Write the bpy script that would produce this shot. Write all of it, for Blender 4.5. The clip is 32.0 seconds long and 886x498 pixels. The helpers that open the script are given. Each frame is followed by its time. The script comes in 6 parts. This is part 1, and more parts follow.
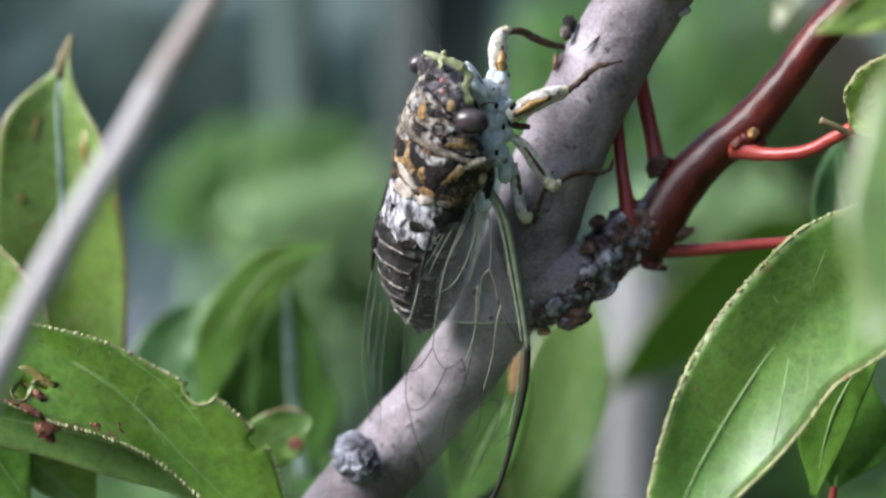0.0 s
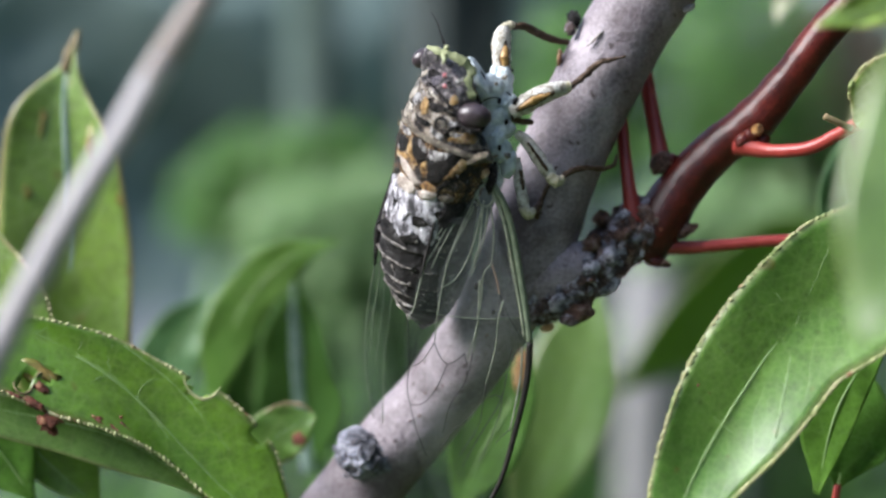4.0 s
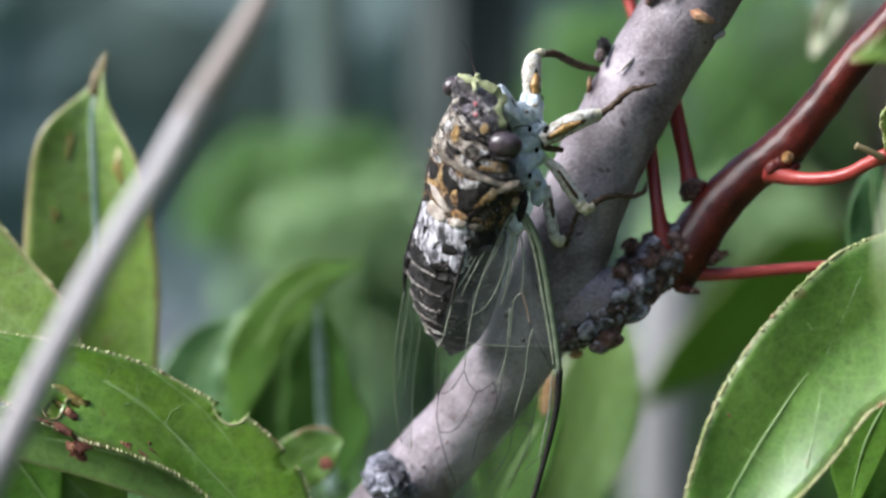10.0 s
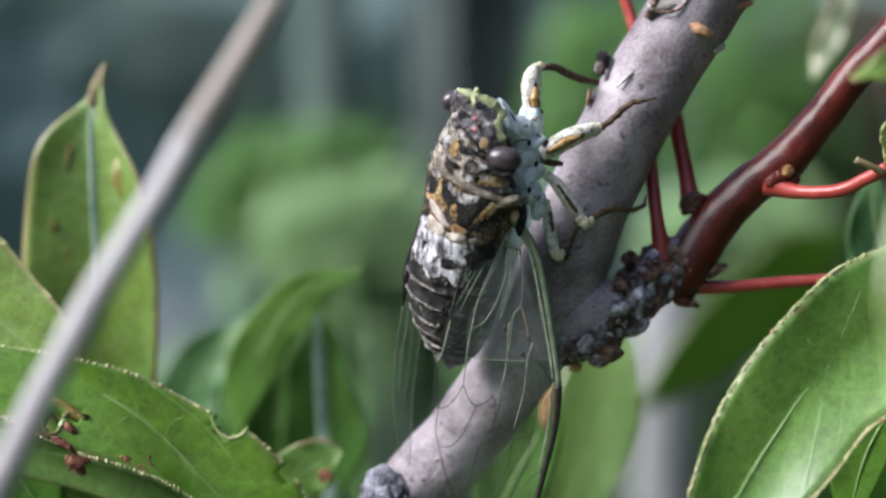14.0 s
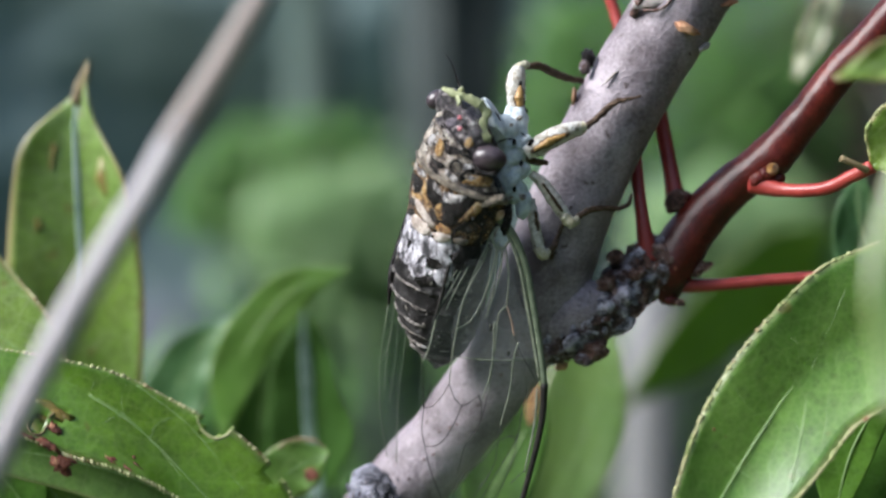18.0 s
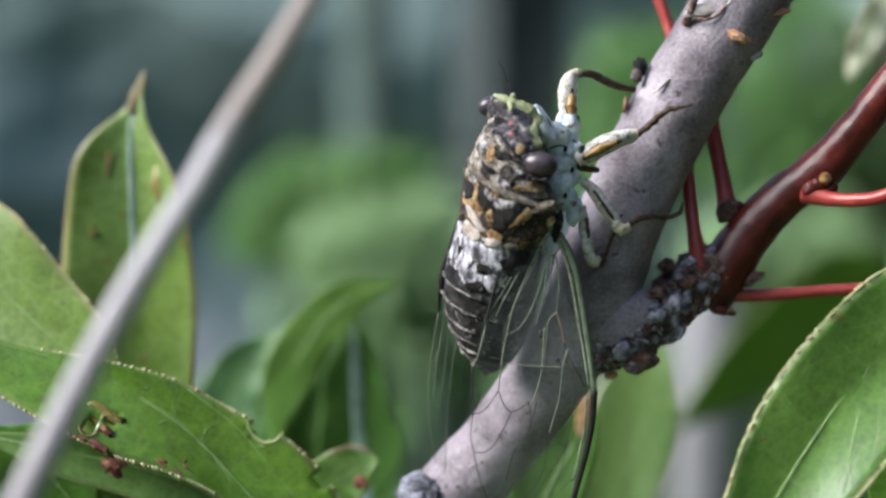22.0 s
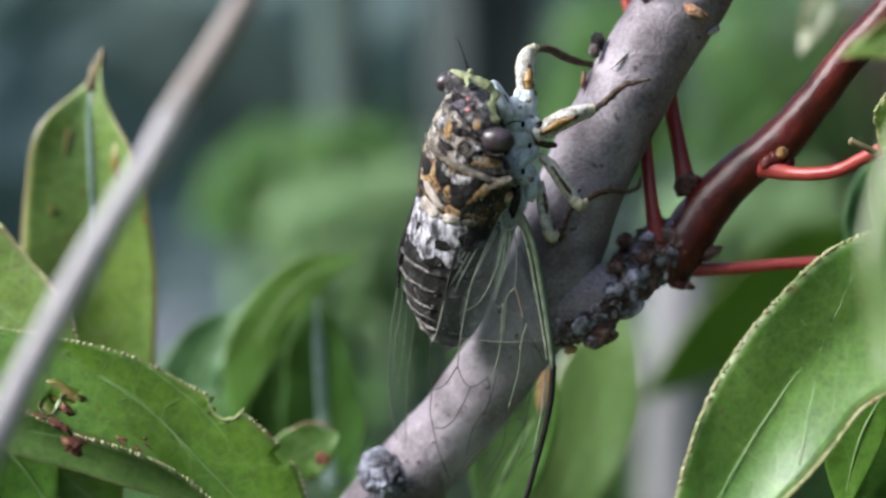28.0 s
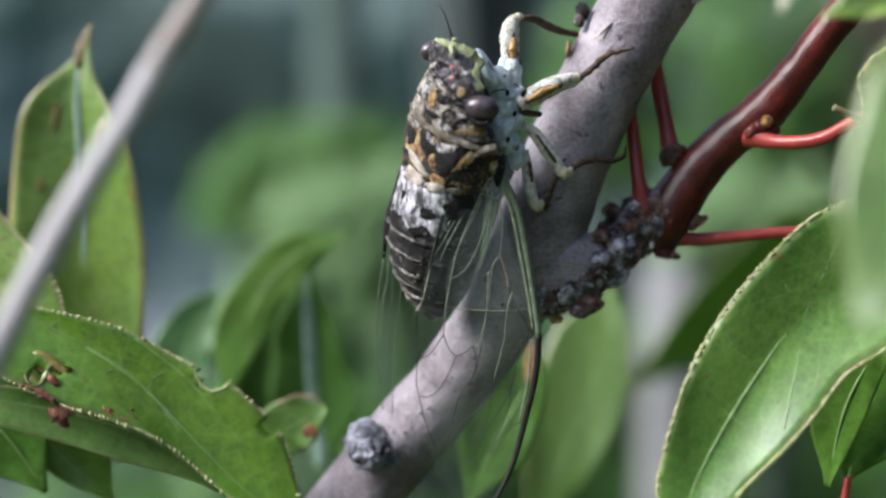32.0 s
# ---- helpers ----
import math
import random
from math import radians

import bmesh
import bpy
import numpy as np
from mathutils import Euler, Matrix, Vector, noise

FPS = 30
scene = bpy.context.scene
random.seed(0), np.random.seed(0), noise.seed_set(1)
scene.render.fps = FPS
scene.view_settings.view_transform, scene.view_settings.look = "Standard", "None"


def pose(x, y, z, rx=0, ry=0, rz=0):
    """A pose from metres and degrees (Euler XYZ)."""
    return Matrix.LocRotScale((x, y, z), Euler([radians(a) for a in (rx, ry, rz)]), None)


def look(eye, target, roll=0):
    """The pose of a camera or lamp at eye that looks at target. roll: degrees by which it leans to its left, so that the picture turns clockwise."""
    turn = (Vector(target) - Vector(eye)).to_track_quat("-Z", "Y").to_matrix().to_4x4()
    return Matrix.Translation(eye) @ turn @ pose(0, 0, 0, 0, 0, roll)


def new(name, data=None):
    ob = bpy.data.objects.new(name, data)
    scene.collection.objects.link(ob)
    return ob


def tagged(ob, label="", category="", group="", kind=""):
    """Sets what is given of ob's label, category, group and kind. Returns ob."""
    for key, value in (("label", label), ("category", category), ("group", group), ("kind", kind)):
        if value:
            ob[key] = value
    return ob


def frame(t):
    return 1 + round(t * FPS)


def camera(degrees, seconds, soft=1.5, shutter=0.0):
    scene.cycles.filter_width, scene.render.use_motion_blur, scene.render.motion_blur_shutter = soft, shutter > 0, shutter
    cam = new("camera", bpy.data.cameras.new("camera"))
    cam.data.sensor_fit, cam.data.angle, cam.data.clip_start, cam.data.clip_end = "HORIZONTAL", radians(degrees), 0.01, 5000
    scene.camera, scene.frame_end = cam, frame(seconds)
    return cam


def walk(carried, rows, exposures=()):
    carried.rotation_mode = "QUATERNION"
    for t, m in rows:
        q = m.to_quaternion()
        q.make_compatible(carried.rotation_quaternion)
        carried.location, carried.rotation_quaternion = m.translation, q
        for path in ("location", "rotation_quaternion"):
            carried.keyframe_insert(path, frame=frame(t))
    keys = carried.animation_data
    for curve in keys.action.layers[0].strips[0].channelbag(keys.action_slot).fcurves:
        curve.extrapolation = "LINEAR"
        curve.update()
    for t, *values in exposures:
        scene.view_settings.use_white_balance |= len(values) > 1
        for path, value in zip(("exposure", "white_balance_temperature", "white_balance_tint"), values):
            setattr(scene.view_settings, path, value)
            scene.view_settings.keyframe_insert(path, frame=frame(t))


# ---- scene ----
# All lengths below are millimetres from the point O, where the eye stands at 13 s; O is 1.2 m above the ground.
FOV = 30.0
O = Vector((0.0, 0.0, 1.2))
cam = camera(FOV, 32.0, soft=2.6)
cam.data.dof.use_dof = True
cam.data.dof.focus_distance = 0.167
cam.data.dof.aperture_fstop = 11.0
# seconds, x, y, z (mm), turn about x, y, z (degrees)
ROWS = [
    (0.0, 0.03, -0.64, -3.95, -0.10, 0.51, -1.13),
    (0.5, 0.12, -0.44, -3.71, -0.12, 0.70, -1.36),
    (1.0, -0.13, -0.31, -2.34, -0.23, 0.50, -1.40),
    (1.5, 2.26, -0.51, -5.10, -0.03, 0.63, -1.17),
    (2.0, 0.90, -0.58, -3.80, -0.13, 0.31, -0.75),
    (2.5, 0.27, -0.41, -3.25, -0.25, 0.54, -1.21),
    (4.5, 2.08, -0.61, -5.16, 0.09, 0.18, -0.30),
    (5.0, 0.73, -0.61, -3.15, -0.18, 0.10, -0.45),
    (5.5, 1.73, -0.52, -4.57, 0.03, 0.00, -0.09),
    (6.0, 1.32, -0.42, -3.68, -0.21, 0.08, -0.37),
    (6.5, 2.43, -0.42, -2.49, -1.00, 0.78, -1.14),
    (7.0, 3.42, -0.47, -3.64, -0.57, 0.74, -0.72),
    (7.5, 1.84, -0.58, -2.24, -0.38, 0.41, -0.57),
    (8.0, 0.47, -0.30, -0.18, -0.70, 0.37, -0.68),
    (8.5, 0.57, -0.43, -1.69, -0.37, 0.36, -0.47),
    (9.0, 0.37, -0.34, -2.60, 0.09, 0.09, -0.02),
    (9.5, 0.20, -0.34, -2.18, 0.09, 0.02, -0.06),
    (10.0, -0.22, -0.41, -2.00, 0.02, 0.08, -0.10),
    (10.5, -0.96, -0.32, -1.71, 0.10, -0.04, 0.04),
    (11.0, -1.05, -0.19, -1.07, 0.15, -0.09, 0.18),
    (11.5, -0.85, -0.16, -0.58, 0.19, -0.18, 0.14),
    (12.0, -0.95, -0.12, -0.47, 0.17, -0.17, 0.10),
    (12.5, -0.57, -0.16, -0.33, 0.11, -0.14, 0.08),
    (13.0, -0.00, 0.00, 0.00, -0.00, -0.00, -0.00),
    (13.5, -0.36, -0.10, 0.18, -0.14, 0.10, -0.23),
    (14.0, -0.11, -0.09, 0.34, -0.29, 0.08, -0.09),
    (14.5, -0.02, -0.23, -0.05, -0.26, 0.07, -0.14),
    (15.0, 0.11, -0.24, -0.75, -0.20, 0.12, -0.27),
    (15.5, 1.00, -0.29, -1.20, -0.26, 0.20, -0.18),
    (17.5, 0.78, -0.04, 0.85, -0.75, 0.38, -0.63),
    (18.0, 0.13, 0.06, 1.09, -0.57, 0.26, -0.52),
    (18.5, 0.14, -0.11, 0.87, -0.44, 0.14, -0.36),
    (19.0, -0.11, -0.18, -0.18, -0.11, 0.05, -0.09),
    (19.5, -0.28, -0.29, -0.66, -0.02, 0.00, 0.11),
    (20.0, -0.47, -0.14, -0.72, 0.02, -0.02, 0.15),
    (20.5, -0.30, 0.04, -1.26, 0.54, -0.17, 0.82),
    (21.0, 1.05, -0.32, -0.85, 0.42, -0.09, 1.04),
    (21.5, -0.34, -0.30, -1.02, 0.57, -0.15, 0.98),
    (22.0, 0.45, -0.38, -1.89, 0.66, -0.23, 1.34),
    (22.5, -0.01, -0.07, -0.13, 0.26, -0.10, 0.94),
    (23.0, 0.26, -0.05, 1.96, -0.48, 0.33, 0.34),
    (23.5, 0.97, 0.01, 2.42, -0.49, 0.26, 0.37),
    (24.0, 0.81, -0.21, 0.69, -0.21, 0.05, 0.39),
    (24.5, 1.08, -0.32, 0.19, -0.23, 0.12, 0.32),
    (25.0, 1.49, -0.24, 0.12, -0.30, 0.22, 0.23),
    (25.5, 1.03, -0.21, 0.45, -0.42, 0.21, 0.14),
    (26.0, 1.36, -0.29, -0.19, -0.27, 0.12, 0.42),
    (26.5, 1.77, -0.40, -1.44, -0.19, 0.15, 0.53),
    (28.5, 2.38, -0.55, -1.65, -0.30, 0.14, 0.42),
    (29.0, 3.11, -0.73, -3.51, -0.04, 0.28, 0.31),
    (29.5, 2.53, -0.34, -3.21, -0.14, 0.13, 0.68),
    (30.0, 4.30, -0.39, -3.95, -0.45, 0.09, 0.48),
    (30.5, 4.59, -0.29, -1.89, -0.84, 0.24, 0.31),
    (31.0, 3.57, -0.51, -4.41, -0.25, 0.17, 0.50),
    (31.5, 6.38, -0.46, -6.04, -0.83, 0.97, -0.61),
    (32.0, 3.65, -0.75, -5.16, -0.13, 0.35, 0.49),
]
STOPS, KELVIN = 0.96, 6270
walk(cam, [(t, pose(O.x + x / 1000, O.y + y / 1000, O.z + z / 1000, 90 + rx, ry, rz)) for t, x, y, z, rx, ry, rz in ROWS],
     [(t, STOPS + more, KELVIN, 10) for t, more in ((0.0, 0.1), (6.0, 0.07), (11.0, 0.07), (18.0, 0.0), (24.0, 0.0), (32.0, -0.04))])

# ---- world and sun: bright shade under a hazy sky ----
world = bpy.data.worlds.new("sky")
scene.world = world
world.use_nodes = True
wn = world.node_tree.nodes
sky = wn.new("ShaderNodeTexSky")
sky.sky_type = "NISHITA"
sky.sun_disc = False
sky.dust_density = 3.0
wn["Background"].inputs["Strength"].default_value = 0.122
world.node_tree.links.new(sky.outputs[0], wn["Background"].inputs["Color"])
sun = new("sun", bpy.data.lights.new("sun", "SUN"))
sun.data.energy = 4.1
sun.data.angle = radians(34)
sun.data.color = (0.98, 0.99, 1.0)
SUN_FROM = Vector((-0.8, -0.27, 0.62)).normalized()
sun.matrix_world = look(SUN_FROM * 10, (0, 0, 0))
sky.sun_elevation = math.asin(SUN_FROM.z)
sky.sun_rotation = math.atan2(SUN_FROM.x, SUN_FROM.y)


# ---- materials ----
def nodes(name):
    m = bpy.data.materials.new(name)
    m.use_nodes = True
    t = m.node_tree
    return m, t.nodes, t.links, t.nodes["Principled BSDF"]


def coords(n, l, scale=(1, 1, 1)):
    c = n.new("ShaderNodeTexCoord")
    mp = n.new("ShaderNodeMapping")
    mp.inputs["Scale"].default_value = scale
    l.new(c.outputs["Object"], mp.inputs["Vector"])
    return mp.outputs[0]


def noisy(n, l, vec, scale, detail=4, rough=0.55):
    t = n.new("ShaderNodeTexNoise")
    t.inputs["Scale"].default_value, t.inputs["Detail"].default_value, t.inputs["Roughness"].default_value = scale, detail, rough
    l.new(vec, t.inputs["Vector"])
    return t.outputs[0]


def ramp(n, l, fac, stops):
    r = n.new("ShaderNodeValToRGB")
    e = r.color_ramp.elements
    while len(e) < len(stops):
        e.new(0.5)
    for k, (p, c) in enumerate(stops):
        e[k].position, e[k].color = p, (*c, 1)
    l.new(fac, r.inputs[0])
    return r.outputs[0]


def mix(n, l, fac, a, b, how="MIX"):
    m = n.new("ShaderNodeMix")
    m.data_type, m.blend_type = "RGBA", how
    for k, v in ((0, fac), (6, a), (7, b)):
        if isinstance(v, (int, float)):
            m.inputs[k].default_value = v
        elif isinstance(v, tuple):
            m.inputs[k].default_value = (*v, 1)
        else:
            l.new(v, m.inputs[k])
    return m.outputs[2]


def maths(n, l, op, a, b=0.0, clamp=False):
    m = n.new("ShaderNodeMath")
    m.operation, m.use_clamp = op, clamp
    for k, v in ((0, a), (1, b)):
        if isinstance(v, (int, float)):
            m.inputs[k].default_value = v
        else:
            l.new(v, m.inputs[k])
    return m.outputs[0]


def relief(n, l, p, height, depth, strength=1.0):
    b = n.new("ShaderNodeBump")
    b.inputs["Distance"].default_value, b.inputs["Strength"].default_value = depth, strength
    l.new(height, b.inputs["Height"])
    l.new(b.outputs[0], p.inputs["Normal"])


def grained(name, stops, scale, rough=0.5, bump=0.0, fine=3.0, spots=None, stretch=(1, 1, 1), spec=0.5, contrast=1.9):
    """A surface of mottled colour at two scales with relief. scale: mottles per metre."""
    m, n, l, p = nodes(name)
    v = coords(n, l, stretch)
    big, small = noisy(n, l, v, scale, 5), noisy(n, l, v, scale * fine * 2, 4, 0.65)
    both = maths(n, l, "ADD", maths(n, l, "MULTIPLY", big, 0.65), maths(n, l, "MULTIPLY", small, 0.35))
    both = maths(n, l, "ADD", maths(n, l, "MULTIPLY", both, contrast), 0.5 - contrast / 2, True)
    c = ramp(n, l, both, stops)
    if spots:
        colour, sscale, limit = spots
        s = noisy(n, l, v, sscale, 2)
        c = mix(n, l, ramp(n, l, s, [(limit, (0, 0, 0)), (limit + 0.05, (1, 1, 1))]), c, colour)
    l.new(c, p.inputs["Base Color"])
    l.new(maths(n, l, "ADD", maths(n, l, "MULTIPLY", small, 0.3), rough - 0.15), p.inputs["Roughness"])
    p.inputs["Specular IOR Level"].default_value = spec
    if bump:
        relief(n, l, p, both, bump)
    return m


def leaf_material(name, dark, light, vein, veins=9.0, gloss=0.36, spots=0.0, through_light=0.25, wax=0.35, edge=(0.42, 0.38, 0.2), spec=0.5, relief_by=0.25, net_by=0.36, edge_by=0.5, coat_rough=0.3):
    """Leaf skin: green mottles, side veins and a net of small veins along the blade's own directions, thin enough to let light through."""
    m, n, l, p = nodes(name)
    uv = n.new("ShaderNodeUVMap").outputs[0]
    sep = n.new("ShaderNodeSeparateXYZ")
    l.new(uv, sep.inputs[0])
    v = coords(n, l)
    side = maths(n, l, "ABSOLUTE", maths(n, l, "SUBTRACT", maths(n, l, "MULTIPLY", sep.outputs[0], 2.0), 1.0))
    wob = maths(n, l, "MULTIPLY", noisy(n, l, v, 90.0, 3), 2.2)
    run = maths(n, l, "ADD", maths(n, l, "SUBTRACT", maths(n, l, "MULTIPLY", sep.outputs[1], veins), maths(n, l, "MULTIPLY", maths(n, l, "POWER", side, 1.4), 2.2)), wob)
    line = maths(n, l, "ABSOLUTE", maths(n, l, "SUBTRACT", maths(n, l, "FRACT", run), 0.5))
    line = ramp(n, l, line, [(0.0, (1, 1, 1)), (0.035, (0.7, 0.7, 0.7)), (0.09, (0, 0, 0))])
    vor = n.new("ShaderNodeTexVoronoi")
    vor.feature = "DISTANCE_TO_EDGE"
    vor.inputs["Scale"].default_value = 1500.0
    l.new(v, vor.inputs["Vector"])
    net = ramp(n, l, vor.outputs[0], [(0.0, (1, 1, 1)), (0.06, (0.5, 0.5, 0.5)), (0.16, (0, 0, 0))])
    vor2 = n.new("ShaderNodeTexVoronoi")
    vor2.feature = "DISTANCE_TO_EDGE"
    vor2.inputs["Scale"].default_value = 330.0
    l.new(v, vor2.inputs["Vector"])
    net2 = ramp(n, l, vor2.outputs[0], [(0.0, (1, 1, 1)), (0.03, (0.4, 0.4, 0.4)), (0.07, (0, 0, 0))])
    base = mix(n, l, ramp(n, l, noisy(n, l, v, 90.0, 4), [(0.3, (0, 0, 0)), (0.7, (1, 1, 1))]), dark, light)
    base = mix(n, l, maths(n, l, "MULTIPLY", ramp(n, l, noisy(n, l, v, 38.0, 3), [(0.42, (0, 0, 0)), (0.68, (1, 1, 1))]), 0.55), base, (light[0] * 1.35, light[1] * 1.02, light[2]))
    base = mix(n, l, 0.95, base, ramp(n, l, noisy(n, l, v, 750.0, 5, 0.7), [(0.3, (0.58, 0.55, 0.5)), (0.5, (1, 1, 1)), (0.72, (1.45, 1.4, 1.6))]), "MULTIPLY")
    base = mix(n, l, maths(n, l, "MULTIPLY", net, 0.28), base, vein)
    base = mix(n, l, maths(n, l, "MULTIPLY", net2, net_by), base, vein)
    base = mix(n, l, maths(n, l, "MULTIPLY", line, 0.16), base, vein)
    tan = ramp(n, l, side, [(0.9, (0, 0, 0)), (1.0, (1, 1, 1))])
    base = mix(n, l, maths(n, l, "MULTIPLY", tan, edge_by), base, edge)
    if spots:
        s = ramp(n, l, noisy(n, l, v, 420.0, 1), [(1.0 - spots, (0, 0, 0)), (1.06 - spots, (1, 1, 1))])
        base = mix(n, l, maths(n, l, "MULTIPLY", s, 0.45), base, (0.16, 0.07, 0.02))
    l.new(base, p.inputs["Base Color"])
    l.new(maths(n, l, "ADD", maths(n, l, "MULTIPLY", noisy(n, l, v, 400.0, 3), 0.25), gloss - 0.1), p.inputs["Roughness"])
    p.inputs["Coat Weight"].default_value, p.inputs["Coat Roughness"].default_value = wax, coat_rough
    high = maths(n, l, "SUBTRACT", maths(n, l, "MULTIPLY", noisy(n, l, v, 700.0, 3), 0.5), maths(n, l, "ADD", maths(n, l, "MULTIPLY", line, 0.35), maths(n, l, "MULTIPLY", net, 0.3)))
    p.inputs["Specular IOR Level"].default_value = spec
    relief(n, l, p, high, 0.00016, relief_by)
    tr = n.new("ShaderNodeBsdfTranslucent")
    l.new(mix(n, l, 0.5, base, (0.35, 0.55, 0.08)), tr.inputs["Color"])
    ms = n.new("ShaderNodeMixShader")
    ms.inputs[0].default_value = through_light
    l.new(p.outputs[0], ms.inputs[1])
    l.new(tr.outputs[0], ms.inputs[2])
    l.new(ms.outputs[0], n["Material Output"].inputs["Surface"])
    return m


LEAF = leaf_material("leaf_green", (0.058, 0.165, 0.004), (0.12, 0.265, 0.011), (0.22, 0.36, 0.07), gloss=0.36, wax=0.6, spots=0.28)
LEAF_GLOSSY = leaf_material("leaf_glossy_green", (0.045, 0.135, 0.011), (0.09, 0.21, 0.024), (0.2, 0.33, 0.08), gloss=0.4, wax=0.62, spots=0.29, net_by=0.2, coat_rough=0.42)
LEAF_LIGHT = leaf_material("leaf_light_green", (0.09, 0.19, 0.014), (0.155, 0.265, 0.034), (0.30, 0.40, 0.15), spots=0.32, edge=(0.4, 0.31, 0.14), edge_by=1.0, wax=0.6)
LEAF_DARK = leaf_material("leaf_dark_green", (0.032, 0.1, 0.008), (0.054, 0.15, 0.013), (0.10, 0.2, 0.04), gloss=0.75, wax=0.0, edge=(0.1, 0.2, 0.04), spec=0.2, through_light=0.12)
LEAF_MID = leaf_material("leaf_mid_green", (0.036, 0.105, 0.008), (0.07, 0.165, 0.02), (0.14, 0.25, 0.05), gloss=0.6, wax=0.0, edge=(0.2, 0.26, 0.1), spec=0.25)
# plum-leaf green darkened: shade among the leaves is put into the colour
LEAF_SHADED = leaf_material("leaf_shaded_green", (0.018, 0.06, 0.005), (0.034, 0.095, 0.009), (0.06, 0.14, 0.03), gloss=0.7, wax=0.0, edge=(0.06, 0.12, 0.03), spec=0.2, through_light=0.1)
LEAF_WHITE = leaf_material("leaf_whitish", (0.22, 0.28, 0.17), (0.32, 0.37, 0.25), (0.4, 0.44, 0.33), gloss=0.5)
LEAF_PALE = leaf_material("leaf_pale_green", (0.055, 0.13, 0.018), (0.09, 0.185, 0.032), (0.22, 0.32, 0.14), wax=0.6)
LEAF_MATTE = leaf_material("leaf_matte_green", (0.058, 0.145, 0.014), (0.1, 0.215, 0.03), (0.2, 0.32, 0.08), gloss=0.55, wax=0.1)
LEAF_BLUE = leaf_material("leaf_blue_green", (0.035, 0.105, 0.03), (0.06, 0.145, 0.05), (0.14, 0.25, 0.12), edge=(0.15, 0.24, 0.12), spec=0.25, wax=0.1)
VEIN = grained("leaf_vein", [(0.3, (0.2, 0.34, 0.1)), (0.7, (0.32, 0.45, 0.2))], 300, 0.45)
RIB_PALE = grained("pale_midrib", [(0.3, (0.12, 0.23, 0.05)), (0.7, (0.2, 0.31, 0.13))], 200, 0.5)
# pale blue-green midrib: the sky's sheen on the leaf put into its colour
RIB_SHEEN = grained("midrib_painted_sheen", [(0.3, (0.2, 0.3, 0.24)), (0.7, (0.38, 0.48, 0.42))], 120, 0.3)
RIM = grained("leaf_tooth", [(0.25, (0.13, 0.2, 0.04)), (0.45, (0.34, 0.36, 0.16)), (0.62, (0.42, 0.4, 0.22)), (0.72, (0.2, 0.07, 0.03))], 350, 0.6)
STAIN = grained("leaf_stain", [(0.3, (0.1, 0.12, 0.012)), (0.7, (0.2, 0.14, 0.03))], 500, 0.5)
BROWN = grained("leaf_scab", [(0.25, (0.06, 0.018, 0.012)), (0.6, (0.19, 0.05, 0.024)), (0.85, (0.3, 0.19, 0.09))], 700, 0.7, 0.0003)
BARK = grained("grey_bark", [(0.25, (0.095, 0.072, 0.08)), (0.48, (0.19, 0.158, 0.176)), (0.75, (0.33, 0.285, 0.313))], 170, 0.5, 0.00025, 7.0, ((0.07, 0.05, 0.05), 620, 0.67), contrast=2.3)
ROUGH_BARK = grained("rough_bark", [(0.34, (0.03, 0.018, 0.016)), (0.47, (0.11, 0.065, 0.055)), (0.56, (0.2, 0.17, 0.19)), (0.68, (0.42, 0.4, 0.46))], 700, 0.8, 0.0008, 3.0)
CHIP = grained("bark_chip", [(0.34, (0.04, 0.018, 0.014)), (0.5, (0.15, 0.07, 0.05)), (0.68, (0.32, 0.24, 0.22))], 1100, 0.8, 0.0005)
CHIP_GREY = grained("lichen_grey_chip", [(0.34, (0.07, 0.065, 0.08)), (0.5, (0.28, 0.27, 0.32)), (0.68, (0.55, 0.54, 0.62))], 1100, 0.8, 0.0004)
KNOB = grained("knob_bark", [(0.3, (0.025, 0.024, 0.03)), (0.46, (0.1, 0.1, 0.12)), (0.6, (0.24, 0.24, 0.29)), (0.78, (0.48, 0.48, 0.56))], 500, 0.6, 0.0006, 3.0)
PEEL = grained("peeling_bark", [(0.3, (0.25, 0.21, 0.2)), (0.7, (0.48, 0.44, 0.42))], 350, 0.7, 0.0002)
SCAR = grained("fresh_scar", [(0.3, (0.32, 0.14, 0.07)), (0.6, (0.52, 0.3, 0.17)), (0.8, (0.6, 0.48, 0.38))], 500, 0.7, 0.0003)
RED_BARK = grained("red_bark", [(0.3, (0.035, 0.004, 0.003)), (0.55, (0.08, 0.009, 0.006)), (0.8, (0.14, 0.02, 0.013))], 260, 0.33, 0.0001, 5.0, ((0.22, 0.08, 0.05), 700, 0.7), spec=0.42)
RED_STALK = grained("red_stalk", [(0.3, (0.22, 0.022, 0.018)), (0.7, (0.35, 0.05, 0.04))], 160, 0.4, 0.00005)
WITHER = grained("withered_leaf", [(0.3, (0.13, 0.09, 0.04)), (0.7, (0.27, 0.21, 0.11))], 300, 0.7, 0.0002)
STRAW_BROWN = grained("brown_straw", [(0.3, (0.19, 0.155, 0.14)), (0.7, (0.29, 0.245, 0.225))], 90, 0.7, 0.0001, 5.0, stretch=(1, 1, 0.15))
STRAW = grained("dry_straw", [(0.3, (0.29, 0.265, 0.275)), (0.7, (0.43, 0.405, 0.42))], 90, 0.7, 0.0001, 5.0, stretch=(1, 1, 0.15))

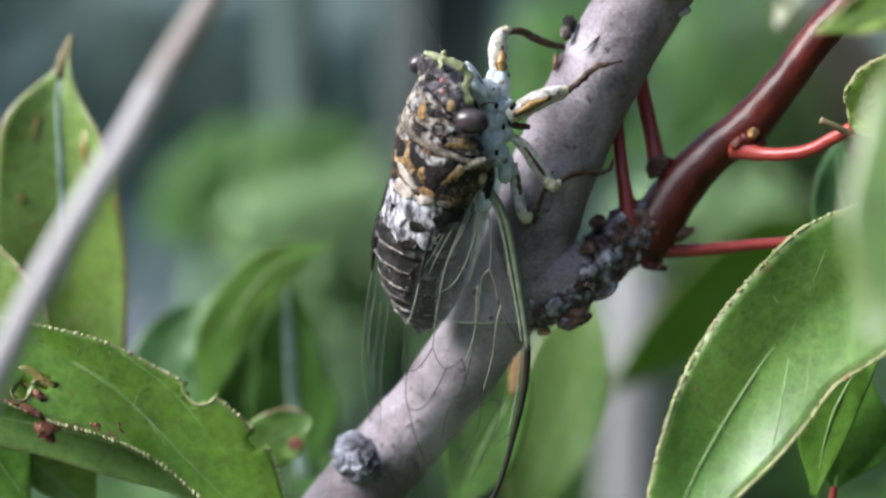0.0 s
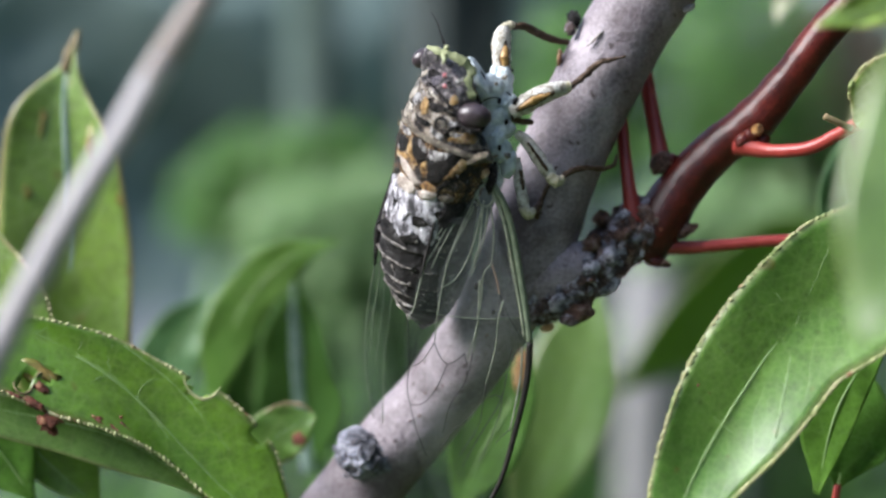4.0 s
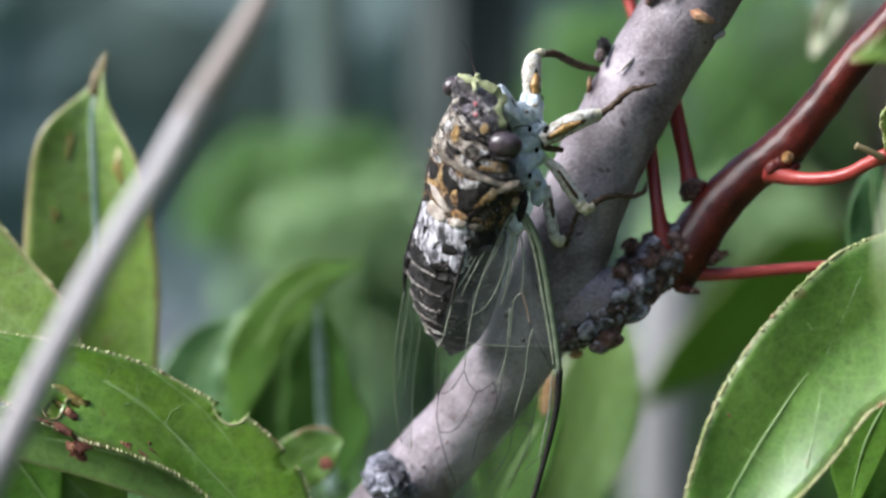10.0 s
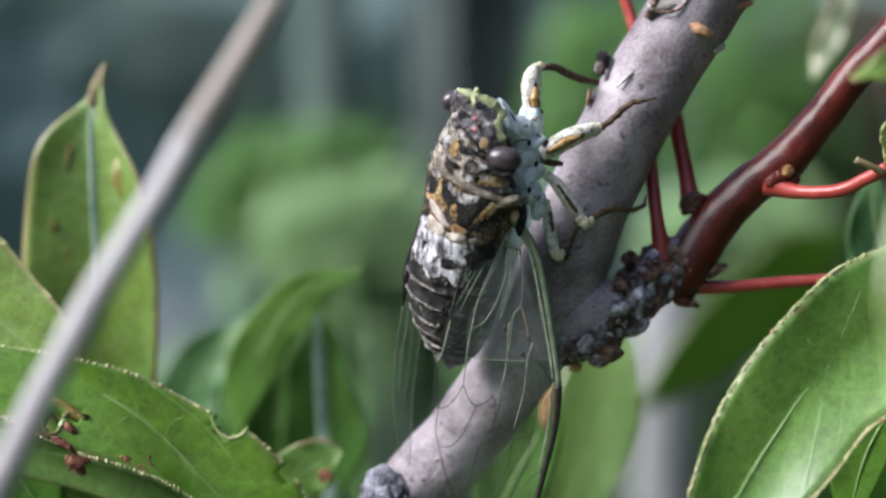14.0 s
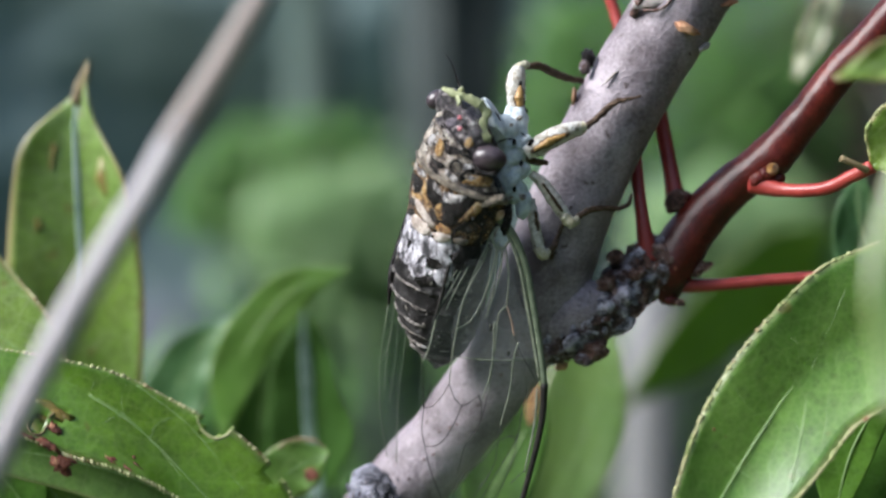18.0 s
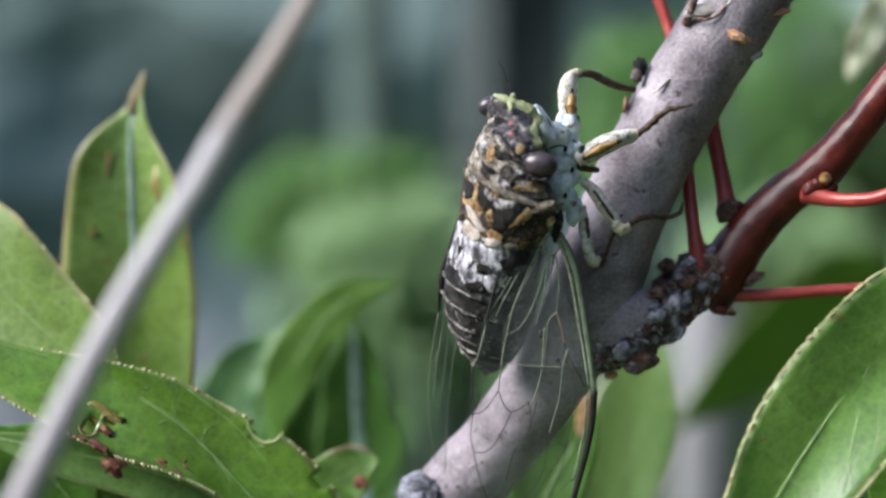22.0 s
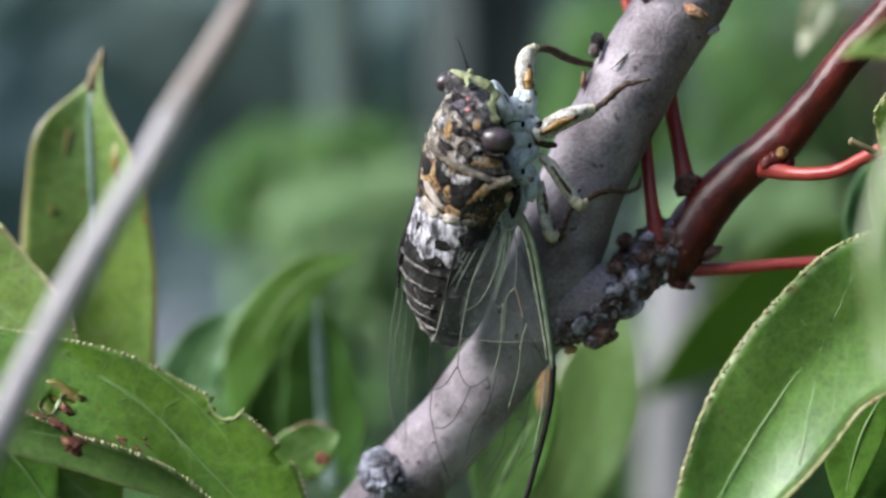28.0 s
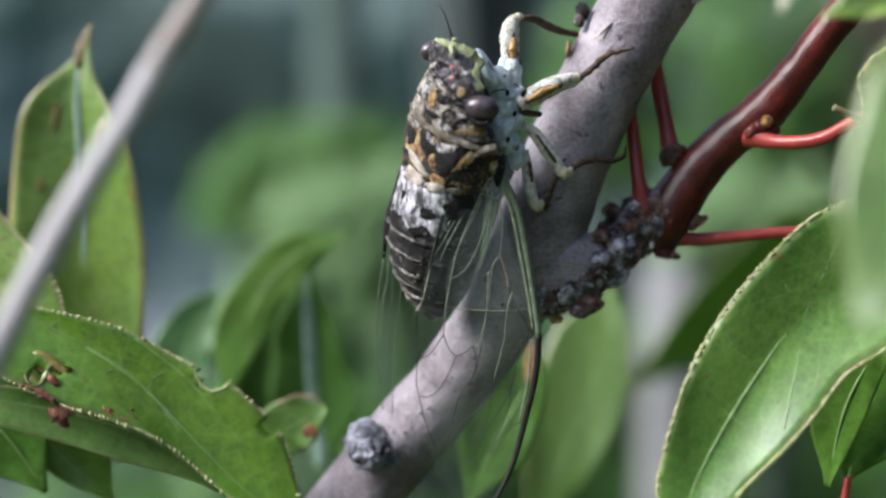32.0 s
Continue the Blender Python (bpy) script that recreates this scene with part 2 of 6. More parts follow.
# insect
WAX = [(0.3, (0.03, 0.028, 0.032)), (0.42, (0.2, 0.185, 0.205)), (0.56, (0.54, 0.52, 0.57)), (0.75, (0.78, 0.76, 0.8))]
SHELL_DARK = grained("shell_black", [(0.35, (0.006, 0.005, 0.005)), (0.6, (0.014, 0.011, 0.01)), (0.8, (0.05, 0.042, 0.04)), (0.92, (0.3, 0.28, 0.27))], 1500, 0.24, 0.0003, 3.0, spec=0.25, stretch=(1.4, 1.0, 0.6))
SHELL_THORAX = grained("shell_thorax", [(0.34, (0.008, 0.006, 0.005)), (0.52, (0.04, 0.02, 0.01)), (0.66, (0.17, 0.095, 0.038)), (0.82, (0.42, 0.31, 0.2))], 900, 0.24, 0.0004, 2.5, contrast=2.5)
SHELL_AMBER = grained("shell_amber", [(0.26, (0.06, 0.028, 0.01)), (0.42, (0.28, 0.155, 0.05)), (0.62, (0.46, 0.29, 0.115)), (0.85, (0.6, 0.48, 0.33))], 1300, 0.24, 0.0003, contrast=2.5)
# silver down; also serves as painted sheen on the glossy shell
SHELL_SILVER_SHEEN = grained("shell_silver_down_sheen", [(0.36, (0.02, 0.018, 0.018)), (0.48, (0.16, 0.14, 0.14)), (0.58, (0.46, 0.43, 0.42)), (0.72, (0.72, 0.7, 0.7))], 1700, 0.35, 0.0004, 2.5, stretch=(1.5, 1.0, 0.6), contrast=2.5)
SHELL_CREAM = grained("shell_cream", [(0.3, (0.16, 0.12, 0.095)), (0.55, (0.42, 0.35, 0.3)), (0.8, (0.68, 0.62, 0.57))], 900, 0.4, 0.0002)
HINGE = grained("wing_hinge_orange", [(0.3, (0.3, 0.15, 0.07)), (0.55, (0.55, 0.36, 0.22)), (0.8, (0.72, 0.62, 0.52))], 1200, 0.4, 0.0002)
SHELL_PURPLE = grained("shell_purple_grey", [(0.3, (0.03, 0.024, 0.032)), (0.6, (0.085, 0.072, 0.09)), (0.85, (0.22, 0.2, 0.22))], 1500, 0.28, 0.0002, contrast=2.5)
SHELL_BAND = grained("shell_taupe_band", [(0.36, (0.012, 0.01, 0.009)), (0.5, (0.1, 0.088, 0.075)), (0.66, (0.24, 0.215, 0.19)), (0.85, (0.5, 0.48, 0.46))], 900, 0.35, 0.0003, contrast=2.5)
SHELL_MIX = grained("shell_leathery", [(0.28, (0.025, 0.019, 0.018)), (0.44, (0.13, 0.1, 0.083)), (0.58, (0.34, 0.28, 0.225)), (0.8, (0.62, 0.56, 0.5))], 1000, 0.24, 0.0008, 2.5, spec=0.8, contrast=2.5)
SHELL_HEAD = grained("shell_head", [(0.34, (0.03, 0.026, 0.03)), (0.5, (0.09, 0.08, 0.09)), (0.62, (0.2, 0.17, 0.17)), (0.75, (0.42, 0.38, 0.38))], 2184, 0.34, 0.0004, 2.5, contrast=2.5)
SHELL_OCHRE = grained("shell_ochre", [(0.28, (0.06, 0.028, 0.01)), (0.45, (0.28, 0.13, 0.035)), (0.65, (0.48, 0.28, 0.1)), (0.85, (0.5, 0.37, 0.24))], 1900, 0.32, 0.0003)
SHELL_COLLAR = grained("shell_collar", [(0.3, (0.07, 0.055, 0.04)), (0.55, (0.17, 0.14, 0.1)), (0.8, (0.36, 0.31, 0.25))], 1300, 0.36, 0.0003, contrast=2.5)
SHELL_WAX = grained("shell_waxed_white", WAX, 900, 0.5, 0.0003, 3.0, ((0.02, 0.018, 0.02), 420, 0.62), stretch=(1.5, 1.0, 0.7), contrast=2.5)
SHELL_RING = grained("shell_ring", [(0.36, (0.008, 0.007, 0.007)), (0.54, (0.016, 0.014, 0.014)), (0.72, (0.07, 0.065, 0.066)), (0.88, (0.42, 0.41, 0.42))], 1000, 0.34, 0.0003, 3.0, spec=0.15)
SHELL_EDGE = grained("shell_pale_edge", [(0.3, (0.05, 0.042, 0.035)), (0.5, (0.22, 0.19, 0.155)), (0.8, (0.48, 0.44, 0.38))], 2100, 0.5, contrast=2.5)
BELLY = grained("belly_blue_white", [(0.25, (0.33, 0.39, 0.43)), (0.5, (0.54, 0.61, 0.65)), (0.8, (0.72, 0.77, 0.79))], 1260, 0.65, 0.0002, 3.0, ((0.05, 0.06, 0.08), 1260, 0.73))
LIME = grained("lime_band", [(0.3, (0.17, 0.19, 0.08)), (0.7, (0.36, 0.38, 0.21))], 1500, 0.5)
EYE = grained("eye_purple_brown", [(0.3, (0.028, 0.02, 0.024)), (0.7, (0.062, 0.047, 0.054))], 1260, 0.32, 0.0, spec=0.45)
OCELLUS = grained("ocellus_pink", [(0.3, (0.45, 0.12, 0.14)), (0.7, (0.7, 0.3, 0.32))], 2100, 0.2)
LEG = grained("leg_cream", [(0.24, (0.13, 0.105, 0.08)), (0.42, (0.4, 0.37, 0.31)), (0.7, (0.66, 0.65, 0.62))], 1500, 0.5, 0.0001, 3.0, ((0.06, 0.045, 0.03), 1500, 0.68))
LEG_OCHRE = grained("leg_ochre", [(0.3, (0.28, 0.15, 0.04)), (0.7, (0.45, 0.28, 0.1))], 2100, 0.45)
LEG_DARK = grained("leg_dark", [(0.3, (0.035, 0.022, 0.014)), (0.7, (0.1, 0.065, 0.042))], 2100, 0.5, spec=0.2)
JOINT = grained("leg_joint", [(0.3, (0.33, 0.29, 0.18)), (0.7, (0.55, 0.52, 0.4))], 2100, 0.5)
VEIN_PALE = grained("wing_vein_pale", [(0.3, (0.12, 0.135, 0.095)), (0.7, (0.25, 0.265, 0.2))], 1260, 0.4)
VEIN_GREEN = grained("wing_vein_green", [(0.3, (0.08, 0.105, 0.065)), (0.7, (0.16, 0.19, 0.13))], 1260, 0.4)
VEIN_DARK = grained("wing_vein_dark", [(0.3, (0.012, 0.011, 0.01)), (0.7, (0.03, 0.026, 0.024))], 1260, 0.4, spec=0.2)
VEIN_ORANGE = grained("wing_vein_orange", [(0.3, (0.24, 0.13, 0.08)), (0.7, (0.36, 0.25, 0.19))], 1260, 0.45)


def film_material(name, haze, tone=(0.35, 0.4, 0.36)):
    """Clear wing skin; haze: how much of it shows."""
    m, n, l, p = nodes(name)
    v = coords(n, l)
    p.inputs["Base Color"].default_value = (*tone, 1)
    p.inputs["Roughness"].default_value = 0.18
    relief(n, l, p, noisy(n, l, v, 260.0, 3), 0.0004, 0.5)
    t = n.new("ShaderNodeBsdfTransparent")
    ms = n.new("ShaderNodeMixShader")
    l.new(maths(n, l, "ADD", maths(n, l, "MULTIPLY", noisy(n, l, v, 200.0, 2), 0.5 * haze), haze * 0.5), ms.inputs[0])
    l.new(t.outputs[0], ms.inputs[1])
    l.new(p.outputs[0], ms.inputs[2])
    l.new(ms.outputs[0], n["Material Output"].inputs["Surface"])
    return m


FILM = film_material("wing_film", 0.1)
FILM_HAZE = film_material("hindwing_film", 0.24, (0.45, 0.44, 0.45))
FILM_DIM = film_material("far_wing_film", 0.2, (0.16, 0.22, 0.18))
FILM_GREEN = grained("wing_film_green", [(0.3, (0.035, 0.06, 0.02)), (0.7, (0.08, 0.12, 0.05))], 600, 0.35)
# distance
GROUND = grained("meadow_ground", [(0.3, (0.03, 0.05, 0.018)), (0.5, (0.06, 0.10, 0.03)), (0.75, (0.13, 0.12, 0.07))], 0.8, 0.9, 0.01)
POST = grained("weathered_post", [(0.3, (0.15, 0.15, 0.152)), (0.7, (0.23, 0.228, 0.23))], 14, 0.8, 0.002, stretch=(1, 1, 0.1))
TRUNK = grained("dark_trunk", [(0.3, (0.024, 0.034, 0.033)), (0.7, (0.04, 0.053, 0.051))], 16, 0.9, 0.01, stretch=(1, 1, 0.3))
SLATE = grained("slate_rock", [(0.3, (0.06, 0.075, 0.085)), (0.7, (0.13, 0.145, 0.16))], 4, 0.7, 0.02)


def foliage(name, dark, light):
    m, n, l, p = nodes(name)
    g = n.new("ShaderNodeNewGeometry").outputs["Random Per Island"]
    c = mix(n, l, g, dark, light)
    c = mix(n, l, noisy(n, l, coords(n, l), 60.0, 3), c, dark)
    l.new(c, p.inputs["Base Color"])
    p.inputs["Roughness"].default_value = 0.45
    tr = n.new("ShaderNodeBsdfTranslucent")
    l.new(c, tr.inputs["Color"])
    ms = n.new("ShaderNodeMixShader")
    ms.inputs[0].default_value = 0.4
    l.new(p.outputs[0], ms.inputs[1])
    l.new(tr.outputs[0], ms.inputs[2])
    l.new(ms.outputs[0], n["Material Output"].inputs["Surface"])
    return m


BUSH_GREEN = foliage("bush_green", (0.085, 0.2, 0.04), (0.19, 0.38, 0.1))
BUSH_PALE = foliage("bush_pale", (0.22, 0.36, 0.15), (0.4, 0.55, 0.3))
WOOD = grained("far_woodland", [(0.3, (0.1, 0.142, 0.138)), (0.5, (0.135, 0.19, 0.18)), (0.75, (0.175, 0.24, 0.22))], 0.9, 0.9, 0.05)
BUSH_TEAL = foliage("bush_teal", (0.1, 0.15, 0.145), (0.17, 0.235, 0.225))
MOSSY = grained("mossy_bark", [(0.3, (0.055, 0.088, 0.074)), (0.7, (0.076, 0.112, 0.095))], 12, 0.85, 0.004)
# dark leaves for the added side hedge that cuts the fill light
BUSH_BLOCKER = foliage("bush_blocker", (0.025, 0.045, 0.02), (0.05, 0.085, 0.035))
BUSH_BROWN = foliage("bush_brown", (0.075, 0.055, 0.035), (0.15, 0.115, 0.075))


# ---- building helpers ----
BASE, SKIN = {}, {}


def thing(name, base, label, category, group=""):
    """An empty at base (mm from O) that carries the parts of one thing."""
    ob = new(name)
    ob.location = O + Vector(base) / 1000
    ob.empty_display_size = 0.002
    BASE[ob.name] = Vector(base)
    return tagged(ob, label, category, group)


def part(name, bm, material, parent, label="", smooth=True, kind=""):
    """Links a bmesh, in mm from O, as one mesh under a thing or a part."""
    base = BASE[parent.name]
    for v in bm.verts:
        v.co = (v.co - base) / 1000
    bmesh.ops.recalc_face_normals(bm, faces=bm.faces)
    me = bpy.data.meshes.new(name)
    bm.to_mesh(me)
    bm.free()
    me.materials.append(material)
    if smooth:
        me.polygons.foreach_set("use_smooth", [True] * len(me.polygons))
    ob = new(name, me)
    ob.parent = parent
    BASE[ob.name] = base
    return tagged(ob, label, kind=kind)


def spline(ctrl, n):
    """n + 1 points on a smooth curve through the control points."""
    c = [Vector(p) for p in ctrl]
    if len(c) == 2:
        return [c[0].lerp(c[1], k / n) for k in range(n + 1)]
    c = [c[0] * 2 - c[1]] + c + [c[-1] * 2 - c[-2]]
    out = []
    for k in range(n + 1):
        s = k / n * (len(c) - 3)
        i = min(int(s), len(c) - 4)
        u = s - i
        a, b, d, e = c[i:i + 4]
        out.append(0.5 * ((2 * b) + (d - a) * u + (2 * a - 5 * b + 4 * d - e) * u * u + (3 * b - a - 3 * d + e) * u ** 3))
    return out


def level(values, s):
    """The value at s (0 to 1) along a list of evenly spaced values."""
    x = s * (len(values) - 1)
    i = min(int(x), len(values) - 2)
    return values[i] + (values[i + 1] - values[i]) * (x - i)


def swell(values, s):
    """The value at s (0 to 1) on a smooth curve through evenly spaced values, never below zero."""
    v = [values[0]] + list(values) + [values[-1]]
    x = s * (len(values) - 1)
    i = min(int(x), len(values) - 2)
    u = x - i
    a, b, c, d = v[i:i + 4]
    return max(0.02, 0.5 * (2 * b + (c - a) * u + (2 * a - 5 * b + 4 * c - d) * u * u + (3 * b - a - 3 * c + d) * u ** 3))


def tube(ctrl, radii, n=24, seg=12, bumps=0.0, grain=0.5, bm=None, flat=1.0, side=None, rag=None):
    """A round limb along a curve; radii evenly spaced along it; bumps: uneven surface in mm."""
    bm = bm or bmesh.new()
    pts = spline(ctrl, n)
    rings = []
    ref = Vector(side) if side else Vector((0.3, -1, 0.2))
    for k, p in enumerate(pts):
        t = (pts[min(k + 1, n)] - pts[max(k - 1, 0)]).normalized()
        a = (ref - t * ref.dot(t)).normalized()
        b = t.cross(a)
        r = level(radii, k / n)
        ring = []
        for j in range(seg):
            w = 2 * math.pi * j / seg
            d = a * math.cos(w) * flat + b * math.sin(w)
            q = p + d * r
            if bumps:
                q += d * bumps * (noise.noise(q * grain) + 0.5 * noise.noise(q * grain * 3.1))
            ring.append(bm.verts.new(q))
        rings.append(ring)
    for r0, r1 in zip(rings, rings[1:]):
        for j in range(seg):
            bm.faces.new((r0[j], r0[(j + 1) % seg], r1[(j + 1) % seg], r1[j]))
    bm.faces.new(rings[0][::-1])
    bm.faces.new(rings[-1])
    return bm


def blob(centre, axes, bumps=0.0, grain=1.0, div=2, bm=None):
    """A rounded lump with three half axes (vectors, mm)."""
    bm = bm or bmesh.new()
    made = bmesh.ops.create_icosphere(bm, subdivisions=div, radius=1.0)["verts"]
    a, b, c = (Vector(x) for x in axes)
    o = Vector(centre)
    for v in made:
        k = 1 + bumps * noise.noise((o + v.co * 1.7) * grain)
        v.co = o + (a * v.co.x + b * v.co.y + c * v.co.z) * k
    return bm


def ball(centre, r, **kw):
    return blob(centre, ((r, 0, 0), (0, r, 0), (0, 0, r)), **kw)


def leaf(label, rib, across, half, material=LEAF, near=False, fold=0.18, wave=0.25, teeth=0.0, group="plum leaves", petiole=None, n=40, holes=(), veins=0, rib_r=0.0, rib_skin=None):
    """A plum leaf: blade along the curve rib, half wide to each side of it (two lists along the rib), with midrib, teeth and veins.
    across: the way from the rib to its first side; the second side goes the other way, both folded up by fold."""
    pts = spline(rib, n)
    first, second = half
    acr = Vector(across).normalized()
    ob = thing("leaf", rib[0], label, "leaf", group)
    bm = bmesh.new()
    uvl = bm.loops.layers.uv.new("UVMap")
    m = 7
    rows, info = [], {}

    def spot(k, u):
        s = k / n
        t = (pts[min(k + 1, n)] - pts[max(k - 1, 0)]).normalized()
        a = (acr - t * acr.dot(t)).normalized()
        up = t.cross(a)
        if up.y > 0:
            up = -up
        w = swell(first if u > 0 else second, s)
        bend = wave * math.sin(s * 17 + u * 2.3) * abs(u) ** 2 + wave * 0.7 * math.sin(s * 7.3 - u)
        f = fold if not isinstance(fold, tuple) else fold[0 if u > 0 else 1]
        q = pts[k] + a * (w * u) + up * (f * w * abs(u) ** 1.5 + bend)
        return q, t, a, up, w

    for k in range(n + 1):
        row = []
        for j in range(-m, m + 1):
            u = j / m
            q, t, a, up, w = spot(k, u)
            if abs(j) == m and teeth:
                q += a * math.copysign(teeth * (1 if k % 2 else -0.3), u)
            vtx = bm.verts.new(q)
            info[vtx] = (u * 0.5 + 0.5, k / n)
            row.append(vtx)
        rows.append(row)
    for k in range(n):
        for j in range(2 * m):
            mid = (rows[k][j].co + rows[k + 1][j + 1].co) / 2
            if any(math.hypot(mid.x - h[0], mid.z - h[2]) < r for h, r in holes):
                continue
            f = bm.faces.new((rows[k][j], rows[k][j + 1], rows[k + 1][j + 1], rows[k + 1][j]))
            for lp in f.loops:
                lp[uvl].uv = info[lp.vert]
    loose = [v for v in bm.verts if not v.link_faces]
    bmesh.ops.delete(bm, geom=loose, context="VERTS")
    blade = part("blade", bm, material, ob)
    sol = blade.modifiers.new("thickness", "SOLIDIFY")
    sol.thickness, sol.offset = 0.00022, 0
    rr = rib_r or (0.075 if near else 0.11)
    part("midrib", tube([p + spot(min(int(i * n / 12), n), 0.0)[3] * 0.1 for i, p in enumerate(spline(rib, 12))], [rr * 1.3, rr, rr * 0.7, rr * 0.3], 40, 9, flat=0.15 if rib_r else 1.0), rib_skin or (RIB_PALE if rib_r else VEIN), ob)
    SKIN[ob.name] = (spot, n)
    if petiole:
        part("petiole", tube(petiole, [0.55, 0.45, 0.4], 14, 8), RED_STALK, ob, "slim red leaf stalk")
    if near:
        for sgn in (1, -1):
            run = []
            for k in range(1, n):
                q, t, a, up, w = spot(k, sgn)
                clear = w > 0.6 and not any(math.hypot(q.x - h[0], q.z - h[2]) < r + 0.4 for h, r in holes)
                if clear:
                    run.append(q + up * 0.02)
                if (not clear or k == n - 1) and run:
                    if len(run) > 3:
                        part("margin", tube(run, [0.03, 0.05, 0.05, 0.03], len(run) * 2, 6, 0.05, 2.0), RIM, blade, "pale leaf margin")
                    run = []
        for sgn in (1, -1):
            for i in range(2, n - 1, 1):
                for sub in (0.1 + 0.5 * abs(noise.noise(Vector((i * 0.77, sgn, 0)))),):
                    k = i
                    q, t, a, up, w = spot(k, sgn)
                    if w < 0.8:
                        continue
                    nxt = spot(k + 1, sgn)[0]
                    q = q.lerp(nxt, sub)
                    if any(math.hypot(q.x - h[0], q.z - h[2]) < r + 0.3 for h, r in holes):
                        continue
                    size_t = 0.19 + 0.13 * noise.noise(q * 2.3)
                    if size_t < 0.08:
                        continue
                    b = blob(q + a * sgn * 0.03 + up * 0.04, (t * size_t * 1.5, (a * sgn + t * 0.5) * size_t * 1.1, up * size_t * 0.7), 0.4, 2.0, div=1)
                    part("tooth", b, RIM, blade, smooth=True)
        for sgn in (1, -1):
            for i in range(veins):
                k0 = int(n * (0.06 + 0.8 * i / veins))
                line = []
                for g in range(7):
                    u = g / 6 * 0.9
                    s = min(n - 1, k0 + int(round(n * (0.10 * u + 0.14 * u * u))))
                    q, t, a, up, w = spot(s, u * sgn)
                    line.append(q + up * 0.03 + t * 0.35 * noise.noise(q * 0.5))
                part("side_vein", tube(line, [0.05, 0.04, 0.02], 14, 5), VEIN, blade)
    return ob


def on_leaf(ob, p, out=0.0):
    """The point of a leaf's skin in line with p, seen along y, and the skin's directions there."""
    spot, n = SKIN[ob.name]
    best = min(((k, u / 12) for k in range(1, n) for u in range(-12, 13)), key=lambda a: math.hypot(spot(*a)[0].x - p[0], spot(*a)[0].z - p[2]))
    q, t, a, up, w = spot(*best)
    return Vector((p[0], q.y, p[2])) + up * out, t, a, up


# ---- the branch ----
branch = thing("plum_branch", (-16.6, 184.0, -44.6), "grey plum branch with a knobbly spur and a dark red shoot", "branch")
LIMB = [(-19.2, 185.0, -49.9), (-11.5, 183.0, -38.1), (-2.6, 181.0, -26.8), (2.2, 180.0, -21.2), (7.3, 177.5, -14.0), (10.6, 176.0, -8.1), (12.9, 175.0, -2.3), (14.9, 174.5, 3.0), (17.5, 174.0, 9.0), (22.2, 173.5, 17.7), (27.6, 173.0, 26.5), (33.1, 172.5, 35.7), (40.9, 172.0, 49.4)]
limb = part("limb", tube(LIMB, [4.6, 4.5, 4.4, 4.25, 4.3, 4.6, 4.8, 4.6, 4.55, 4.5, 4.6, 4.6, 4.5], 130, 40, 0.16, 0.35), BARK, branch, "smooth grey bark with a faint purple bloom")


def scar(centre, long, wide, out, material, name="lenticel", label=""):
    return part(name, blob(centre, (long, wide, out), 0.6, 1.9, 3), material, limb, label)


part("lower_limb", tube([(-19.2, 185.0, -49.9), (-60, 190, -150), (-140, 210, -500), (-160, 220, -1205)], [4.6, 5.5, 8, 11], 30, 20, 0.3, 0.2), BARK, branch)
scar((26.6, 168.6, 21.8), (1.15, 0.1, -0.5), (0.2, 0.1, 0.45), (0.05, -0.2, 0.05), SCAR, "leaf_scar", "fresh orange leaf scar")
scar((31.2, 170.4, 24.6), (1.0, 0.25, 0.25), (0.05, 0.1, 0.35), (0.1, -0.2, 0.0), SCAR, "leaf_scar")
scar((28.7, 170.6, 20.1), (0.6, 0.3, 0.25), (0.1, 0.1, 0.4), (0.15, -0.2, 0.0), PEEL, "leaf_scar")
scar((15.4, 172.2, 15.2), (0.25, 0.1, 0.0), (0.1, 0.4, 0.1), (0.1, 0.1, 0.85), SCAR, "leaf_scar")
scar((14.2, 175.0, -13.1), (0.7, 0.1, 0.1), (0.1, 0.5, 0.0), (0.0, -0.1, 0.45), SCAR, "leaf_scar")
scar((16.9, 172.5, 19.3), (0.6, 0.1, 0.3), (-0.1, 0.8, 0.2), (-0.3, 0.2, 0.9), SHELL_DARK, "bud", "small closed dark bud")
scar((16.5, 171.8, 18.2), (0.5, 0.1, 0.3), (-0.1, 0.6, 0.2), (-0.2, 0.2, 0.7), ROUGH_BARK, "bud")
scar((12.8, 170.6, -2.9), (0.22, 0, 0), (0, 0.2, 0), (0, 0, 0.28), LEG_DARK, "bark_pore")
rng = random.Random(4)
# small pores along the limb
for k in range(60):
    s = rng.random()
    p = spline(LIMB[1:12], 60)[int(s * 60)]
    ang = rng.uniform(-1.2, 1.2)
    r = 4.62
    q = p + Vector((math.sin(ang) * r * 0.88, -math.cos(ang) * r, -math.sin(ang) * r * -0.45))
    if rng.random() < 0.5:
        q = p + Vector((math.sin(ang) * r * 0.9, -math.cos(ang) * r * 0.97, math.sin(ang) * r * 0.4))
    w = rng.uniform(0.08, 0.2)
    part("bark_pore", blob(q, ((w * 1.4, 0, w * 0.5), (0, 0.12, 0), (0, 0, w)), div=1), CHIP if rng.random() < 0.7 or s < 0.5 else PEEL, limb)
# peeling flakes of skin
for ctr, long, wide in (((23.2, 169.2, 24.7), (1.9, -0.1, 0.3), (0.2, 0.1, 0.75)), ((25.4, 168.8, 25.2), (0.7, -0.1, 0.6), (0.1, 0.1, 0.4)), ((21.8, 169.5, 15.6), (0.9, 0, 0.4), (0.1, 0.05, 0.3)), ((18.9, 169.5, 16.9), (0.8, 0, 0.7), (0.1, 0.05, 0.3))):
    part("bark_flake", blob(ctr, (long, wide, (0.0, -0.16, 0.05)), 0.4, 1.6, 3), PEEL, limb)
